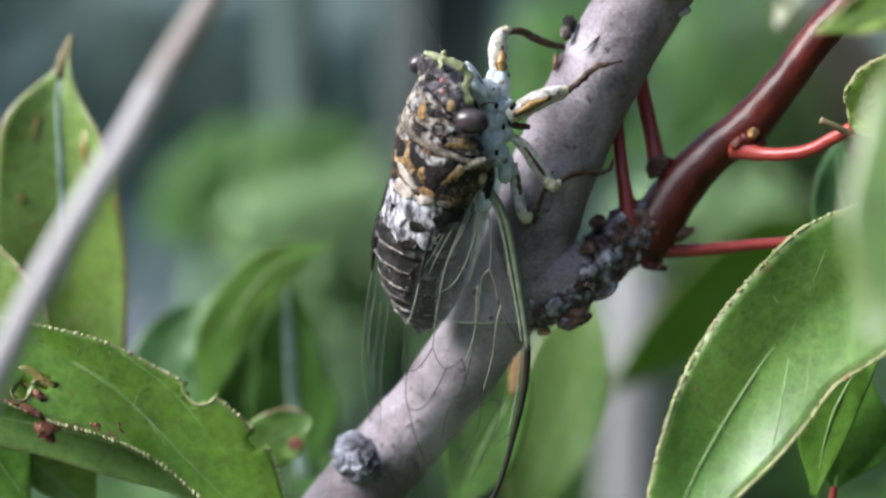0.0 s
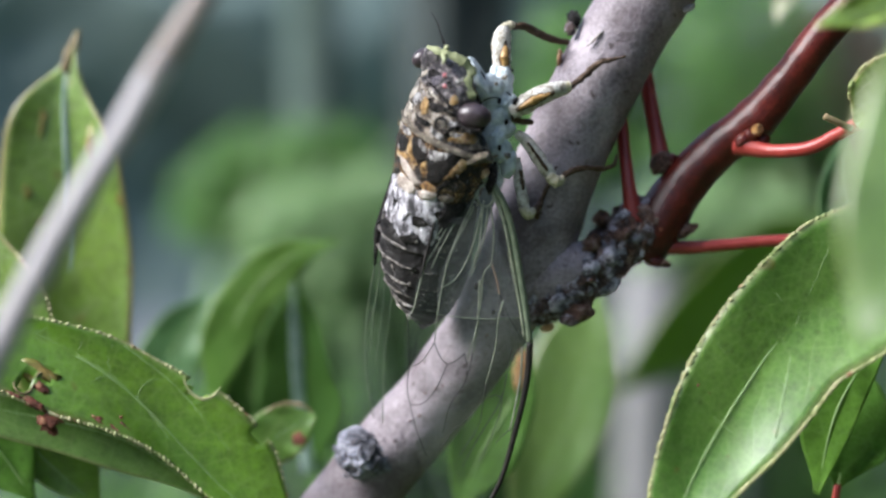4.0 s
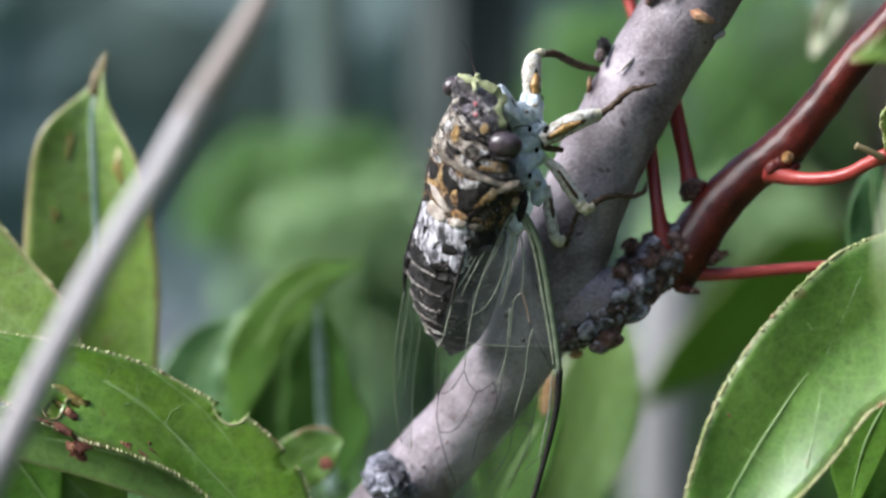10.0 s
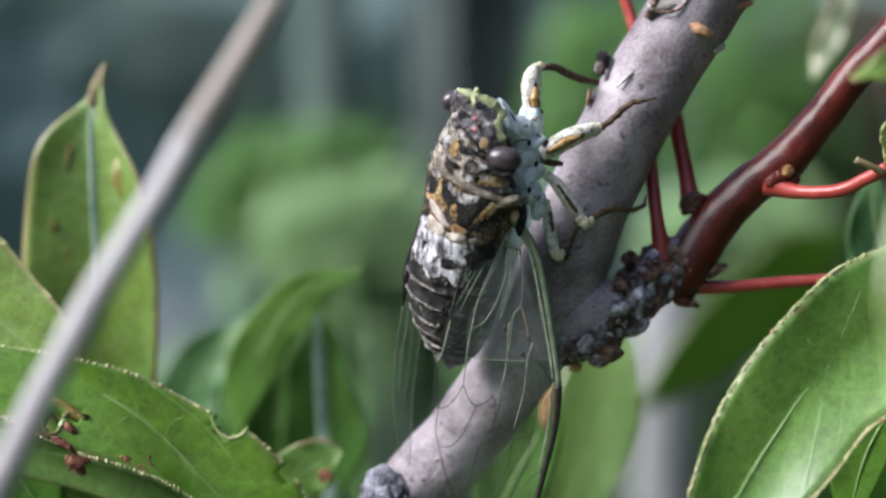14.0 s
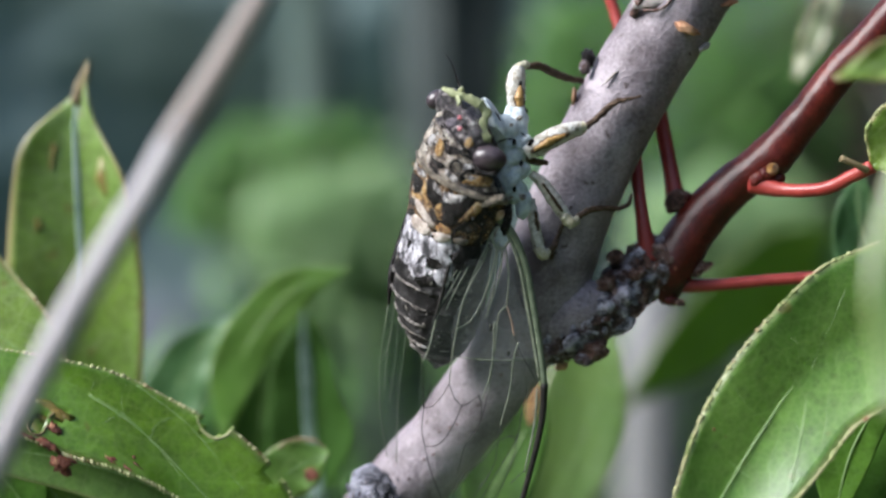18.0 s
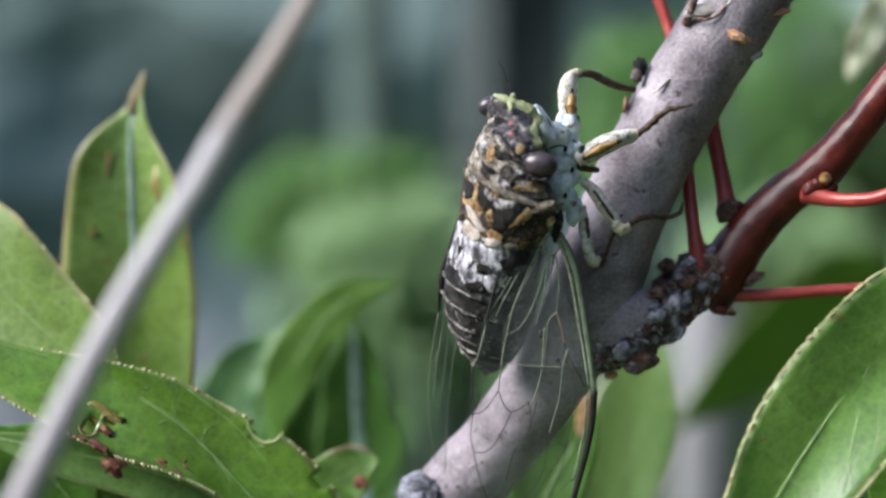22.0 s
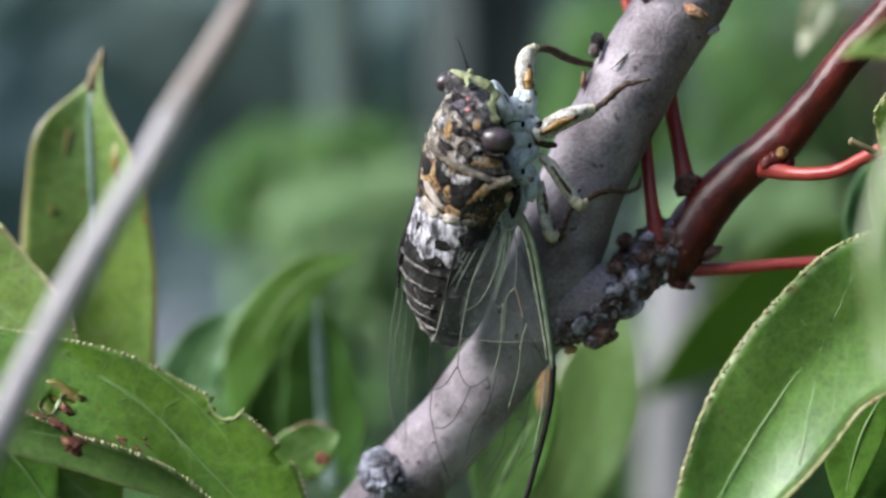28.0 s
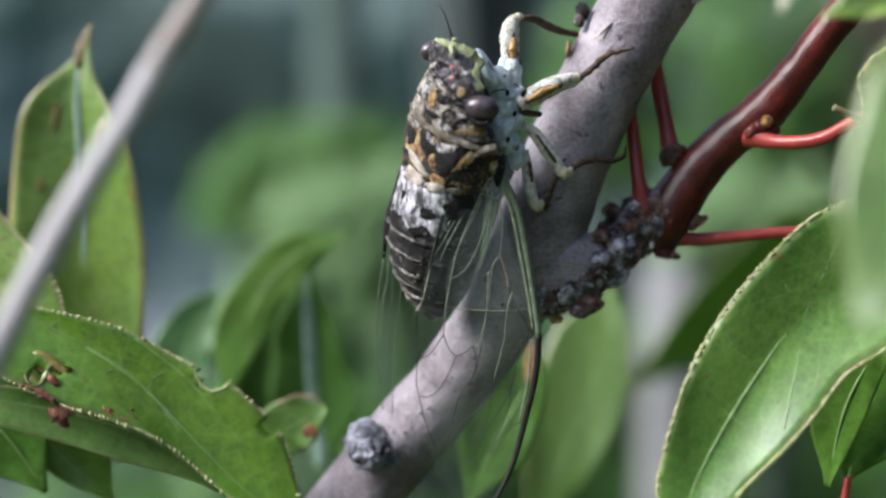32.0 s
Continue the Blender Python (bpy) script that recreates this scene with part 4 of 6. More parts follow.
tipped = leaf("green leaf with a yellow tip below the wing", [(13.2, 192.0, -16.3), (11.5, 192.0, -21.6), (8.3, 192.0, -27.5), (4.4, 193.0, -35.6)], (-0.85, 0.2, 0.35), ([0.2, 2.4, 4.4, 4.0, 0.2], [0.2, 2.2, 3.6, 4.0, 0.2]), LEAF_SHADED, False, 0.2)
part("withered_tip", blob((12.4, 191.6, -18.8), ((1.0, 0, 0.2), (0, 0.3, 0), (0.3, 0, 2.4)), 0.3, 1.0, 3), SHELL_OCHRE, tipped, "withered yellow leaf tip")
leaf("broad dark green plum leaf, blurred", [(86.3, 348.0, 2.5), (71.0, 340.0, -8.3), (54.8, 330.0, -19.6), (36.7, 320.0, -33.6)], (0.65, 0.3, 0.75), ([0.5, 8.5, 9.8, 6.5, 0.2], [0.5, 11.0, 13.0, 8.0, 0.2]), LEAF, False, -0.1)
leaf("blue-green leaf behind the red stalk", [(56.2, 192.0, -7.8), (52.2, 192.0, -2.6), (50.3, 192.0, 2.7), (50.5, 193.0, 8.6)], (-0.95, 0.1, 0.2), ([0.5, 4.2, 4.0, 2.4, 0.2], [0.5, 4.2, 4.0, 2.4, 0.2]), LEAF_BLUE, False, 0.15)
leaf("fresh green leaf on the red stalk", [(44.5, 164.5, 7.5), (46.0, 163.0, 9.0), (48.2, 161.0, 11.6), (51.6, 158.0, 15.7)], (-0.7, 0.1, 0.7), ([0.5, 3.2, 3.4, 0.2], [0.5, 3.0, 3.4, 0.2]), LEAF_LIGHT, True, 0.2, 0.15, 0.1, veins=3, n=26)
# leaves close to the eye
leaf("pale leaf close by, out of focus", [(40.8, 112.0, 12.3), (36.7, 110.0, 4.5), (33.4, 108.0, -2.9), (29.8, 107.0, -10.8)], (-0.95, 0.1, 0.2), ([0.5, 5.0, 5.2, 4.0, 0.3], [0.5, 5.0, 5.0, 3.0, 0.3]), LEAF_PALE, False, (-0.12, 0.18))
leaf("yellow-green leaf tip close by, out of focus", [(46.8, 140.0, 18.0), (42.4, 140.0, 16.6), (38.5, 140.0, 15.3), (34.7, 140.0, 14.0)], (0.1, 0.1, 0.9), ([1.4, 2.0, 1.6, 0.2], [1.4, 2.0, 1.6, 0.2]), LEAF_LIGHT, False, 0.2)
leaf("narrow pale leaf tip hanging close by", [(32.8, 131.0, 22.2), (31.6, 131.0, 18.6), (30.6, 131.0, 16.0), (29.4, 131.0, 13.2)], (-0.9, 0.1, 0.0), ([0.2, 0.8, 1.05, 0.85, 0.1], [0.2, 0.8, 1.05, 0.85, 0.1]), LEAF_WHITE, False, 0.2)

# ---- dry stem in front ----
stem = thing("dry_grass_stem", (-36.1, 117.0, -26.0), "pale dry grass stem leaning across the view", "stem")
part("stalk", tube([(-38.9, 117.0, -32.7), (-31.5, 117.5, -16.8), (-27.3, 118.0, -8.2), (-23.6, 118.0, -1.7), (-20.2, 118.0, 3.7), (-17.3, 118.0, 8.7)], [1.24, 1.2, 1.15, 1.12, 1.1, 1.07], 44, 14, 0.08, 0.3), STRAW, stem, "pale dry lower stalk")
part("upper_stalk", tube([(-18.3, 118.0, 7.0), (-17.3, 118.0, 8.7), (-15.1, 118.5, 12.3), (-11.6, 119.0, 18.3), (-5.5, 120.0, 28.7)], [1.05, 1.05, 1.04, 0.98, 0.94], 36, 14, 0.08, 0.3), STRAW_BROWN, stem, "browner upper stalk")
part("lower_stalk", tube([(-38.9, 117.0, -32.7), (-110, 122, -220), (-170, 130, -700), (-180, 130, -1205)], [1.24, 1.4, 1.7, 2.0], 24, 12), STRAW, stem)


# ---- the cicada ----
cicada = thing("cicada", (2.6, 168.0, 1.2), "mottled black, ochre and white cicada clinging to the branch", "cicada")
# centre, half width, half height of the body from tail to head
BODY = [((0.9, 172.6, -13.0), 0.25, 0.25), ((1.1, 172.4, -11.8), 1.6, 1.5), ((1.1, 172.0, -10.1), 3.1, 3.0), ((1.1, 171.5, -7.7), 4.3, 4.0), ((1.3, 171.0, -5.0), 4.9, 4.5), ((1.5, 170.0, -2.4), 4.95, 4.5), ((2.0, 169.0, -0.1), 4.7, 4.3), ((2.5, 168.3, 2.1), 4.7, 4.2), ((3.1, 167.5, 4.4), 5.0, 4.3), ((3.5, 166.8, 6.4), 5.3, 4.1), ((3.7, 166.0, 8.2), 4.9, 3.7), ((3.7, 165.4, 9.9), 4.1, 3.1), ((4.1, 165.0, 11.6), 3.8, 2.5), ((4.6, 164.6, 12.7), 3.2, 1.8), ((5.2, 164.4, 13.4), 0.5, 0.3)]
SIDE = [Vector((0.80, -0.45, -0.38))] * 7 + [Vector((0.79, -0.43, -0.42)), Vector((0.77, -0.42, -0.46)), Vector((0.76, -0.42, -0.48)), Vector((0.70, -0.42, -0.58)), Vector((0.62, -0.42, -0.66)), Vector((0.57, -0.40, -0.71)), Vector((0.57, -0.40, -0.71)), Vector((0.57, -0.40, -0.71))]
BACK = [Vector((-0.56, -0.80, -0.22))] * 7 + [Vector((-0.55, -0.81, -0.20)), Vector((-0.53, -0.84, -0.15)), Vector((-0.52, -0.85, -0.10)), Vector((-0.50, -0.86, 0.0)), Vector((-0.47, -0.87, 0.10)), Vector((-0.45, -0.88, 0.14)), Vector((-0.45, -0.88, 0.14)), Vector((-0.45, -0.88, 0.14))]


def body(u, deg, lift=1.0):
    """The body's skin: u in stations from the tail, deg round it from the back (0) to the near flank (90)."""
    i = min(int(u), len(BODY) - 2)
    f = u - i
    f2 = f * f * (3 - 2 * f) * 0.5 + f * 0.5
    c = Vector(BODY[i][0]).lerp(Vector(BODY[i + 1][0]), f)
    w = BODY[i][1] + (BODY[i + 1][1] - BODY[i][1]) * f2
    h = BODY[i][2] + (BODY[i + 1][2] - BODY[i][2]) * f2
    s, b = SIDE[i].lerp(SIDE[i + 1], f), BACK[i].lerp(BACK[i + 1], f)
    a = radians(deg)
    return c + (s * (math.sin(a) * w) + b * (math.cos(a) * h)) * lift


def shell(u0, u1, lift=1.0, n=8, seg=48, bumps=0.0, grain=1.0, bulge=0.0, bm=None, flare=0.0):
    """A closed ring of skin from station u0 to u1; bulge: how far it swells between its ends; flare: how far its hind edge stands out."""
    bm = bm or bmesh.new()
    rings = []
    for k in range(n + 1):
        u = u0 + (u1 - u0) * k / n
        rings.append([])
        for j in range(seg):
            g = lift + bulge * math.sin(math.pi * k / n) + flare * (1 - k / n) ** 2
            q = body(u, 360 * j / seg, g)
            if bumps:
                d = (q - body(u, 360 * j / seg, 0.0)).normalized()
                q += d * bumps * noise.noise(q * grain)
            rings[-1].append(bm.verts.new(q))
    for r0, r1 in zip(rings, rings[1:]):
        for j in range(seg):
            bm.faces.new((r0[j], r0[(j + 1) % seg], r1[(j + 1) % seg], r1[j]))
    bm.faces.new(rings[0][::-1])
    bm.faces.new(rings[-1])
    return bm


def mark(u, deg, ru, rd, material, name="marking", turn=0.0, height=0.16, lift=1.0, ragged=0.25, parent=None, label=""):
    """A low raised patch on the skin round (u, deg), ru stations by rd degrees."""
    bm = bmesh.new()
    rings = [[bm.verts.new(body(u, deg, lift) + (body(u, deg, 1.0) - body(u, deg, 0.0)).normalized() * height)]]
    ct, st = math.cos(radians(turn)), math.sin(radians(turn))
    for r in (0.5, 0.85, 1.0, 1.02):
        ring = []
        for j in range(22):
            a = 2 * math.pi * j / 22
            k = r * (1 + ragged * noise.noise(Vector((math.cos(a) * 1.5 + u * 3, math.sin(a) * 1.5 + deg, 0))))
            x, y = math.cos(a) * k, math.sin(a) * k
            x, y = x * ct - y * st, x * st + y * ct
            q = body(u + x * ru, deg + y * rd, lift)
            out = (q - body(u + x * ru, deg + y * rd, 0.0)).normalized()
            ring.append(bm.verts.new(q + out * height * {0.5: 0.9, 0.85: 0.65, 1.0: 0.3, 1.02: -0.5}[r]))
        rings.append(ring)
    for j in range(22):
        bm.faces.new((rings[0][0], rings[1][j], rings[1][(j + 1) % 22]))
    for r0, r1 in zip(rings[1:], rings[2:]):
        for j in range(22):
            bm.faces.new((r0[j], r1[j], r1[(j + 1) % 22], r0[(j + 1) % 22]))
    return part(name, bm, material, parent or cicada, label)


def patch(parent, outline, material, height=0.1, lift=1.02):
    """A low raised marking whose outline is given in stations and degrees on the skin."""
    n = len(outline)
    loop = [Vector((p.x, p.y)) for p in spline([(*outline[k % n], 0) for k in range(n + 1)], n * 4)[:-1]]
    mid = sum(loop, Vector((0, 0))) / len(loop)
    loop = [mid.lerp(p, 1 + 0.25 * noise.noise(Vector((p.x * 6.0, p.y * 0.25, height)))) for p in loop]
    bm = bmesh.new()

    def skin(p, h):
        q = body(p.x, p.y, lift)
        return q + (q - body(p.x, p.y, 0.0)).normalized() * h * height

    rings = [[bm.verts.new(skin(mid.lerp(p, r), h)) for p in loop] for r, h in ((1.03, -0.6), (1.0, 0.3), (0.8, 0.8), (0.4, 1.0))]
    top = bm.verts.new(skin(mid, 1.0))
    m = len(loop)
    for r0, r1 in zip(rings, rings[1:]):
        for j in range(m):
            bm.faces.new((r0[j], r0[(j + 1) % m], r1[(j + 1) % m], r1[j]))
    for j in range(m):
        bm.faces.new((rings[-1][j], rings[-1][(j + 1) % m], top))
    return part("marking", bm, material, parent)


bits = random.Random(11)


def scatter(parent, u0, u1, d0, d1, count, mats, small, large, height, lift=1.0, turn=90):
    """Small ragged flecks over a stretch of skin."""
    for k in range(count):
        mt = bits.choice(mats)
        s = bits.uniform(small, large)
        mark(bits.uniform(u0, u1), bits.uniform(d0, d1), s * 0.42, s * bits.uniform(5, 12), mt, "fleck", bits.uniform(-turn, turn), height, lift, 0.9, parent)


# abdomen: overlapping rings with pale hind edges
part("tail_tip", shell(0.0, 1.1, 1.0, 6), SHELL_DARK, cicada)
CUTS = [1.0, 1.65, 2.1, 2.57, 3.1, 3.8, 4.5, 5.2, 6.2, 7.0]
for k, (u0, u1) in enumerate(zip(CUTS, CUTS[1:])):
    white = k >= 7
    seg = part("abdomen_ring", shell(u0, u1 + 0.08, 1.0, 6, 48, 0.10, 1.1, 0.01, flare=0.0 if white else 0.035), SHELL_WAX if white else SHELL_RING, cicada, "waxy white abdomen ring" if white else "black abdomen ring dusted with white")
    if not white:
        end = bits.uniform(16, 32)
        run = [body(u0 + 0.10 + 0.04 * noise.noise(Vector((d, k, 0)) * 0.13), d, 1.03) for d in (-88, -60, -40, -22, -6, 8, end)]
        part("pale_band", tube(run, [0.1, 0.2, 0.25, 0.22, 0.15, 0.02], 30, 8, 0.2, 1.1, flat=0.4), SHELL_BAND, seg, "soft taupe band along the ring")
        at = end + 4
        while at < 110:
            step = bits.uniform(10, 24)
            r = bits.uniform(0.03, 0.09)
            part("pale_band", tube([body(u0 + 0.09, at + q * step, 1.03) for q in (0, 0.5, 1.0)], [0.02, r, 0.02], 10, 6, 0.06, 2.5), SHELL_BAND, seg)
            at += step + bits.uniform(12, 30)
patch(cicada, [(6.6, -28), (6.9, -10), (6.75, 8), (6.8, 30), (6.8, 40), (6.45, 30), (6.25, 12), (5.8, -4), (5.2, -10), (5.5, -20)], SHELL_WAX, 0.07, 1.03)
patch(cicada, [(5.25, -14), (5.55, -4), (5.4, 10), (5.1, 8), (5, -4)], SHELL_WAX, 0.06, 1.03)
patch(cicada, [(5.6, 20), (5.85, 32), (5.6, 42), (5.15, 40), (4.95, 32), (5.2, 22)], SHELL_WAX, 0.06, 1.03)
patch(cicada, [(6.3, -4), (6.45, 12), (6.55, 30), (6.5, 40), (6.15, 32), (6, 16), (6, 0)], SHELL_WAX, 0.07, 1.03)
patch(cicada, [(6, 22), (6.25, 32), (6.05, 40), (5.75, 32), (5.75, 26)], SHELL_WAX, 0.05, 1.03)
patch(cicada, [(5.9, 6), (6.05, 14), (5.95, 26), (5.75, 30), (5.6, 20), (5.6, 12)], SHELL_DARK, 0.08, 1.03)
patch(cicada, [(5, -2), (5.2, 10), (5.2, 20), (4.95, 18), (4.75, 6), (4.85, -2)], SHELL_DARK, 0.08, 1.03)
patch(cicada, [(6.25, -28), (6.3, -18), (6, -20), (5.95, -26)], SHELL_DARK, 0.07, 1.03)
patch(cicada, [(6.4, 32), (6.55, 42), (6.2, 46), (6, 42), (6.15, 36)], SHELL_DARK, 0.07, 1.03)
# dark near flank under the wing
patch(cicada, [(6.9, 48), (6.4, 40), (5.8, 46), (5.3, 46), (5.2, 70), (5.4, 105), (6.3, 110), (6.9, 90)], SHELL_RING, 0.07, 1.03)
patch(cicada, [(5.1, 52), (4.9, 44), (4.75, 54), (4.85, 72), (5.05, 66)], SHELL_BAND, 0.05, 1.03)
patch(cicada, [(6.3, 58), (6.1, 54), (5.95, 66), (6.1, 80), (6.3, 74)], SHELL_PURPLE, 0.04, 1.04)
scatter(cicada, 5.3, 6.9, -50, 40, 22, (SHELL_WAX, SHELL_WAX, SHELL_RING), 0.2, 0.5, 0.05, 1.03)
scatter(cicada, 1.6, 5.2, -70, 110, 50, (SHELL_DARK, SHELL_RING, SHELL_BAND), 0.12, 0.3, 0.05, 1.03, 40)

# thorax
meso = part("thorax", shell(6.7, 9.1, 1.0, 14, 48, 0.12, 0.9, 0.05), SHELL_THORAX, cicada, "domed thorax in black, ochre and white")
patch(meso, [(8.6, -42), (8.7, -26), (8.45, -20), (8.15, -24), (8, -34), (8.2, -44)], SHELL_DARK, 0.1, 1.045)
patch(meso, [(9, -14), (8.65, -16), (8.25, -12), (8.05, 0), (8.3, 8), (8.65, 2), (8.9, -6)], SHELL_DARK, 0.1, 1.045)
patch(meso, [(8.6, 6), (8.75, 18), (8.95, 30), (9.1, 40), (8.75, 42), (8.3, 38), (7.8, 32), (7.5, 24), (7.55, 14), (7.95, 10)], SHELL_DARK, 0.12, 1.045)
patch(meso, [(9, 46), (8.85, 54), (8.45, 52), (8.05, 42), (7.8, 32), (8.2, 36), (8.65, 42)], SHELL_AMBER, 0.12, 1.045)
patch(meso, [(8.9, 58), (8.65, 64), (8.15, 56), (7.6, 40), (7.25, 30), (7.65, 32), (8, 46), (8.4, 54)], SHELL_DARK, 0.08, 1.045)
patch(meso, [(8.7, -20), (8.5, -14), (8.2, -12), (7.95, -2), (7.9, -8), (8.05, -16), (8.3, -22)], SHELL_AMBER, 0.08, 1.045)
patch(meso, [(8, 2), (8.3, 8), (7.95, 10), (7.6, 14), (7.65, 6)], SHELL_AMBER, 0.08, 1.045)
patch(meso, [(8.05, -52), (7.9, -40), (8.05, -24), (7.95, -16), (7.8, -28), (7.75, -46)], SHELL_AMBER, 0.06, 1.045)
# white-silver sheen painted on the middle black spot
patch(meso, [(8.95, -8), (8.85, 0), (8.6, 6), (8.55, 0), (8.7, -6)], SHELL_SILVER_SHEEN, 0.13, 1.045)
patch(meso, [(8.75, 6), (8.85, 20), (9, 32), (8.7, 30), (8.4, 20), (8.4, 10)], SHELL_SILVER_SHEEN, 0.14, 1.045)
patch(meso, [(9, -40), (9.05, -26), (8.85, -22), (8.75, -34)], SHELL_SILVER_SHEEN, 0.09, 1.045)
patch(meso, [(7.85, -32), (7.8, -16), (7.55, -2), (7.35, 8), (7.2, 2), (7.4, -12), (7.55, -24)], SHELL_CREAM, 0.2, 1.045)
patch(meso, [(7, 6), (7.2, 16), (7.15, 30), (6.9, 26), (6.8, 14)], SHELL_CREAM, 0.2, 1.045)
patch(meso, [(7.3, 8), (7.5, 14), (7.4, 28), (7.2, 26), (7.15, 14)], SHELL_OCHRE, 0.12, 1.045)
patch(meso, [(7.0, -30), (7.3, -24), (7.25, -6), (7.05, 4), (6.8, 0), (6.8, -20)], SHELL_CREAM, 0.12, 1.045)
patch(meso, [(7.05, 32), (7.2, 40), (7.15, 52), (6.95, 50), (6.9, 38)], SHELL_COLLAR, 0.14, 1.045)
scatter(meso, 6.9, 9.0, -70, 85, 16, (SHELL_DARK, SHELL_OCHRE, SHELL_SILVER_SHEEN), 0.1, 0.25, 0.05, 1.05)

# collar and shield behind the head
pron = part("collar_shield", shell(9.0, 11.25, 1.0, 14, 48, 0.22, 0.8, 0.02), SHELL_MIX, cicada, "wrinkled mottled shield behind the head")
part("collar", tube([body(9.25 - 0.1 * math.cos(radians(d * 2)), d, 1.035) for d in range(-64, 112, 8)], [0.12, 0.26, 0.32, 0.34, 0.42, 0.5], 60, 16, 0.1, 1.3, flat=0.5), SHELL_COLLAR, pron, "grey-brown collar rim")
part("collar_corner", blob((6.5, 162.9, 4.2), ((1.2, -0.1, 0.45), (0, 0.5, 0), (-0.15, 0.1, 0.5)), 0.1, 1.0, 3), SHELL_COLLAR, pron)
patch(pron, [(10.7, -18), (10.65, -8), (10.2, -6), (9.9, -12), (10.15, -18)], SHELL_AMBER, 0.07, 1.015)
patch(pron, [(10.65, -6), (10.9, 10), (11.1, 28), (10.9, 24), (10.4, 8), (10.35, -2)], SHELL_DARK, 0.08, 1.015)
patch(pron, [(10.15, -2), (10.45, 14), (10.55, 26), (10.25, 22), (10.05, 8)], SHELL_EDGE, 0.09, 1.015)
patch(pron, [(10.25, 24), (10.55, 32), (10.65, 46), (10.25, 38), (10.1, 30), (10.05, 22)], SHELL_SILVER_SHEEN, 0.09, 1.015)
patch(pron, [(9.6, 20), (10.2, 32), (10.55, 46), (10.5, 50), (10.15, 36), (9.55, 26)], SHELL_DARK, 0.1, 1.015)
patch(pron, [(9.6, 30), (10.15, 36), (10.45, 56), (10.6, 90), (10.15, 72), (9.8, 50), (9.6, 36)], SHELL_AMBER, 0.16, 1.015)
# silver highlight painted on the amber lobe
patch(pron, [(9.8, 32), (10.1, 36), (10.35, 52), (10.1, 44), (9.8, 36)], SHELL_SILVER_SHEEN, 0.17, 1.015)
patch(pron, [(10.9, 70), (10.75, 114), (10.3, 116), (10.1, 92), (10.1, 74), (10.6, 94)], SHELL_DARK, 0.1, 1.015)
patch(pron, [(10.45, -58), (11, -54), (10.7, -40), (10.2, -38), (10.05, -52)], SHELL_EDGE, 0.08, 1.015)
patch(pron, [(10.35, -40), (10.65, -30), (10.4, -20), (10.05, -28), (10.05, -38)], SHELL_SILVER_SHEEN, 0.08, 1.015)
patch(pron, [(9.65, -56), (9.95, -44), (9.8, -32), (9.35, -38), (9.3, -54)], SHELL_EDGE, 0.08, 1.015)
patch(pron, [(9.75, -26), (9.75, -12), (9.8, 0), (9.55, -2), (9.55, -16)], SHELL_DARK, 0.07, 1.015)
patch(pron, [(11.2, -16), (11.2, 0), (11.1, 12), (11, 2), (10.95, -10)], SHELL_EDGE, 0.07, 1.015)
patch(pron, [(11.75, 26), (12.05, 34), (11.8, 42), (11.4, 34), (11.35, 26)], SHELL_AMBER, 0.07, 1.015)
patch(pron, [(11.4, 18), (11.55, 24), (11.2, 28), (11.1, 26)], SHELL_DARK, 0.08, 1.015)
patch(pron, [(9.7, 4), (9.65, 14), (9.6, 22), (9.35, 18), (9.45, 6)], SHELL_SILVER_SHEEN, 0.08, 1.015)
patch(pron, [(8.9, -56), (9.05, -50), (8.85, -42), (8.45, -52)], SHELL_EDGE, 0.08, 1.015)
for ways, thick in ((((11.35, -30), (11.4, -2), (11.35, 18), (11.25, 32), (11.4, 42)), 0.13), (((9.7, 22), (10.2, 32), (10.65, 48)), 0.16), (((10.4, 0), (10.75, 16), (11.0, 34), (11.1, 46)), 0.12), (((9.55, 34), (9.5, 50), (9.65, 70), (9.9, 92)), 0.14)):
    part("groove", tube([body(u, d, 1.035) for u, d in ways], [thick * 0.5, thick, thick * 1.1, thick * 0.5], 24, 7, 0.03, 2.0), SHELL_DARK, pron, "dark furrow")
part("groove_ring", tube([Vector((2.9, 161.9, 7.5)) + Vector((math.cos(a) * 0.55, 0.05, math.sin(a) * 0.6)) for a in (0, 0.8, 1.6, 2.4, 3.2, 4.0, 4.8)], [0.1, 0.15, 0.1], 20, 6), SHELL_DARK, pron)

scatter(pron, 9.5, 11.1, -80, 85, 46, (SHELL_DARK, SHELL_COLLAR, SHELL_EDGE, SHELL_SILVER_SHEEN, SHELL_DARK), 0.1, 0.28, 0.05, 1.015)

# head
skull = part("head", shell(11.1, 14.0, 1.0, 14, 48, 0.2, 0.9), SHELL_HEAD, cicada, "broad purple-black head")
part("eye", blob((6.1, 162.7, 8.3), ((1.76, -0.15, -0.32), (0.2, -1.4, 0.2), (0.28, 0.1, 1.3)), div=4), EYE, skull, "bulging purple-brown compound eye")
part("eye", blob((1.2, 165.4, 14.4), ((1.15, 0.1, 0.4), (0.1, -0.95, 0.1), (-0.3, 0.1, 0.95)), div=4), EYE, skull, "bulging purple-brown compound eye")
part("brow", blob((2.0, 165.2, 14.2), ((1.3, 0.1, 0.6), (0.1, -1.2, 0.1), (-0.5, 0.1, 1.2)), 0.2, 0.9, 4), SHELL_HEAD, skull)
for p in ((3.3, 161.7, 12.3), (3.3, 161.5, 11.2)):
    part("ocellus", ball(p, 0.24, div=2), OCELLUS, skull)
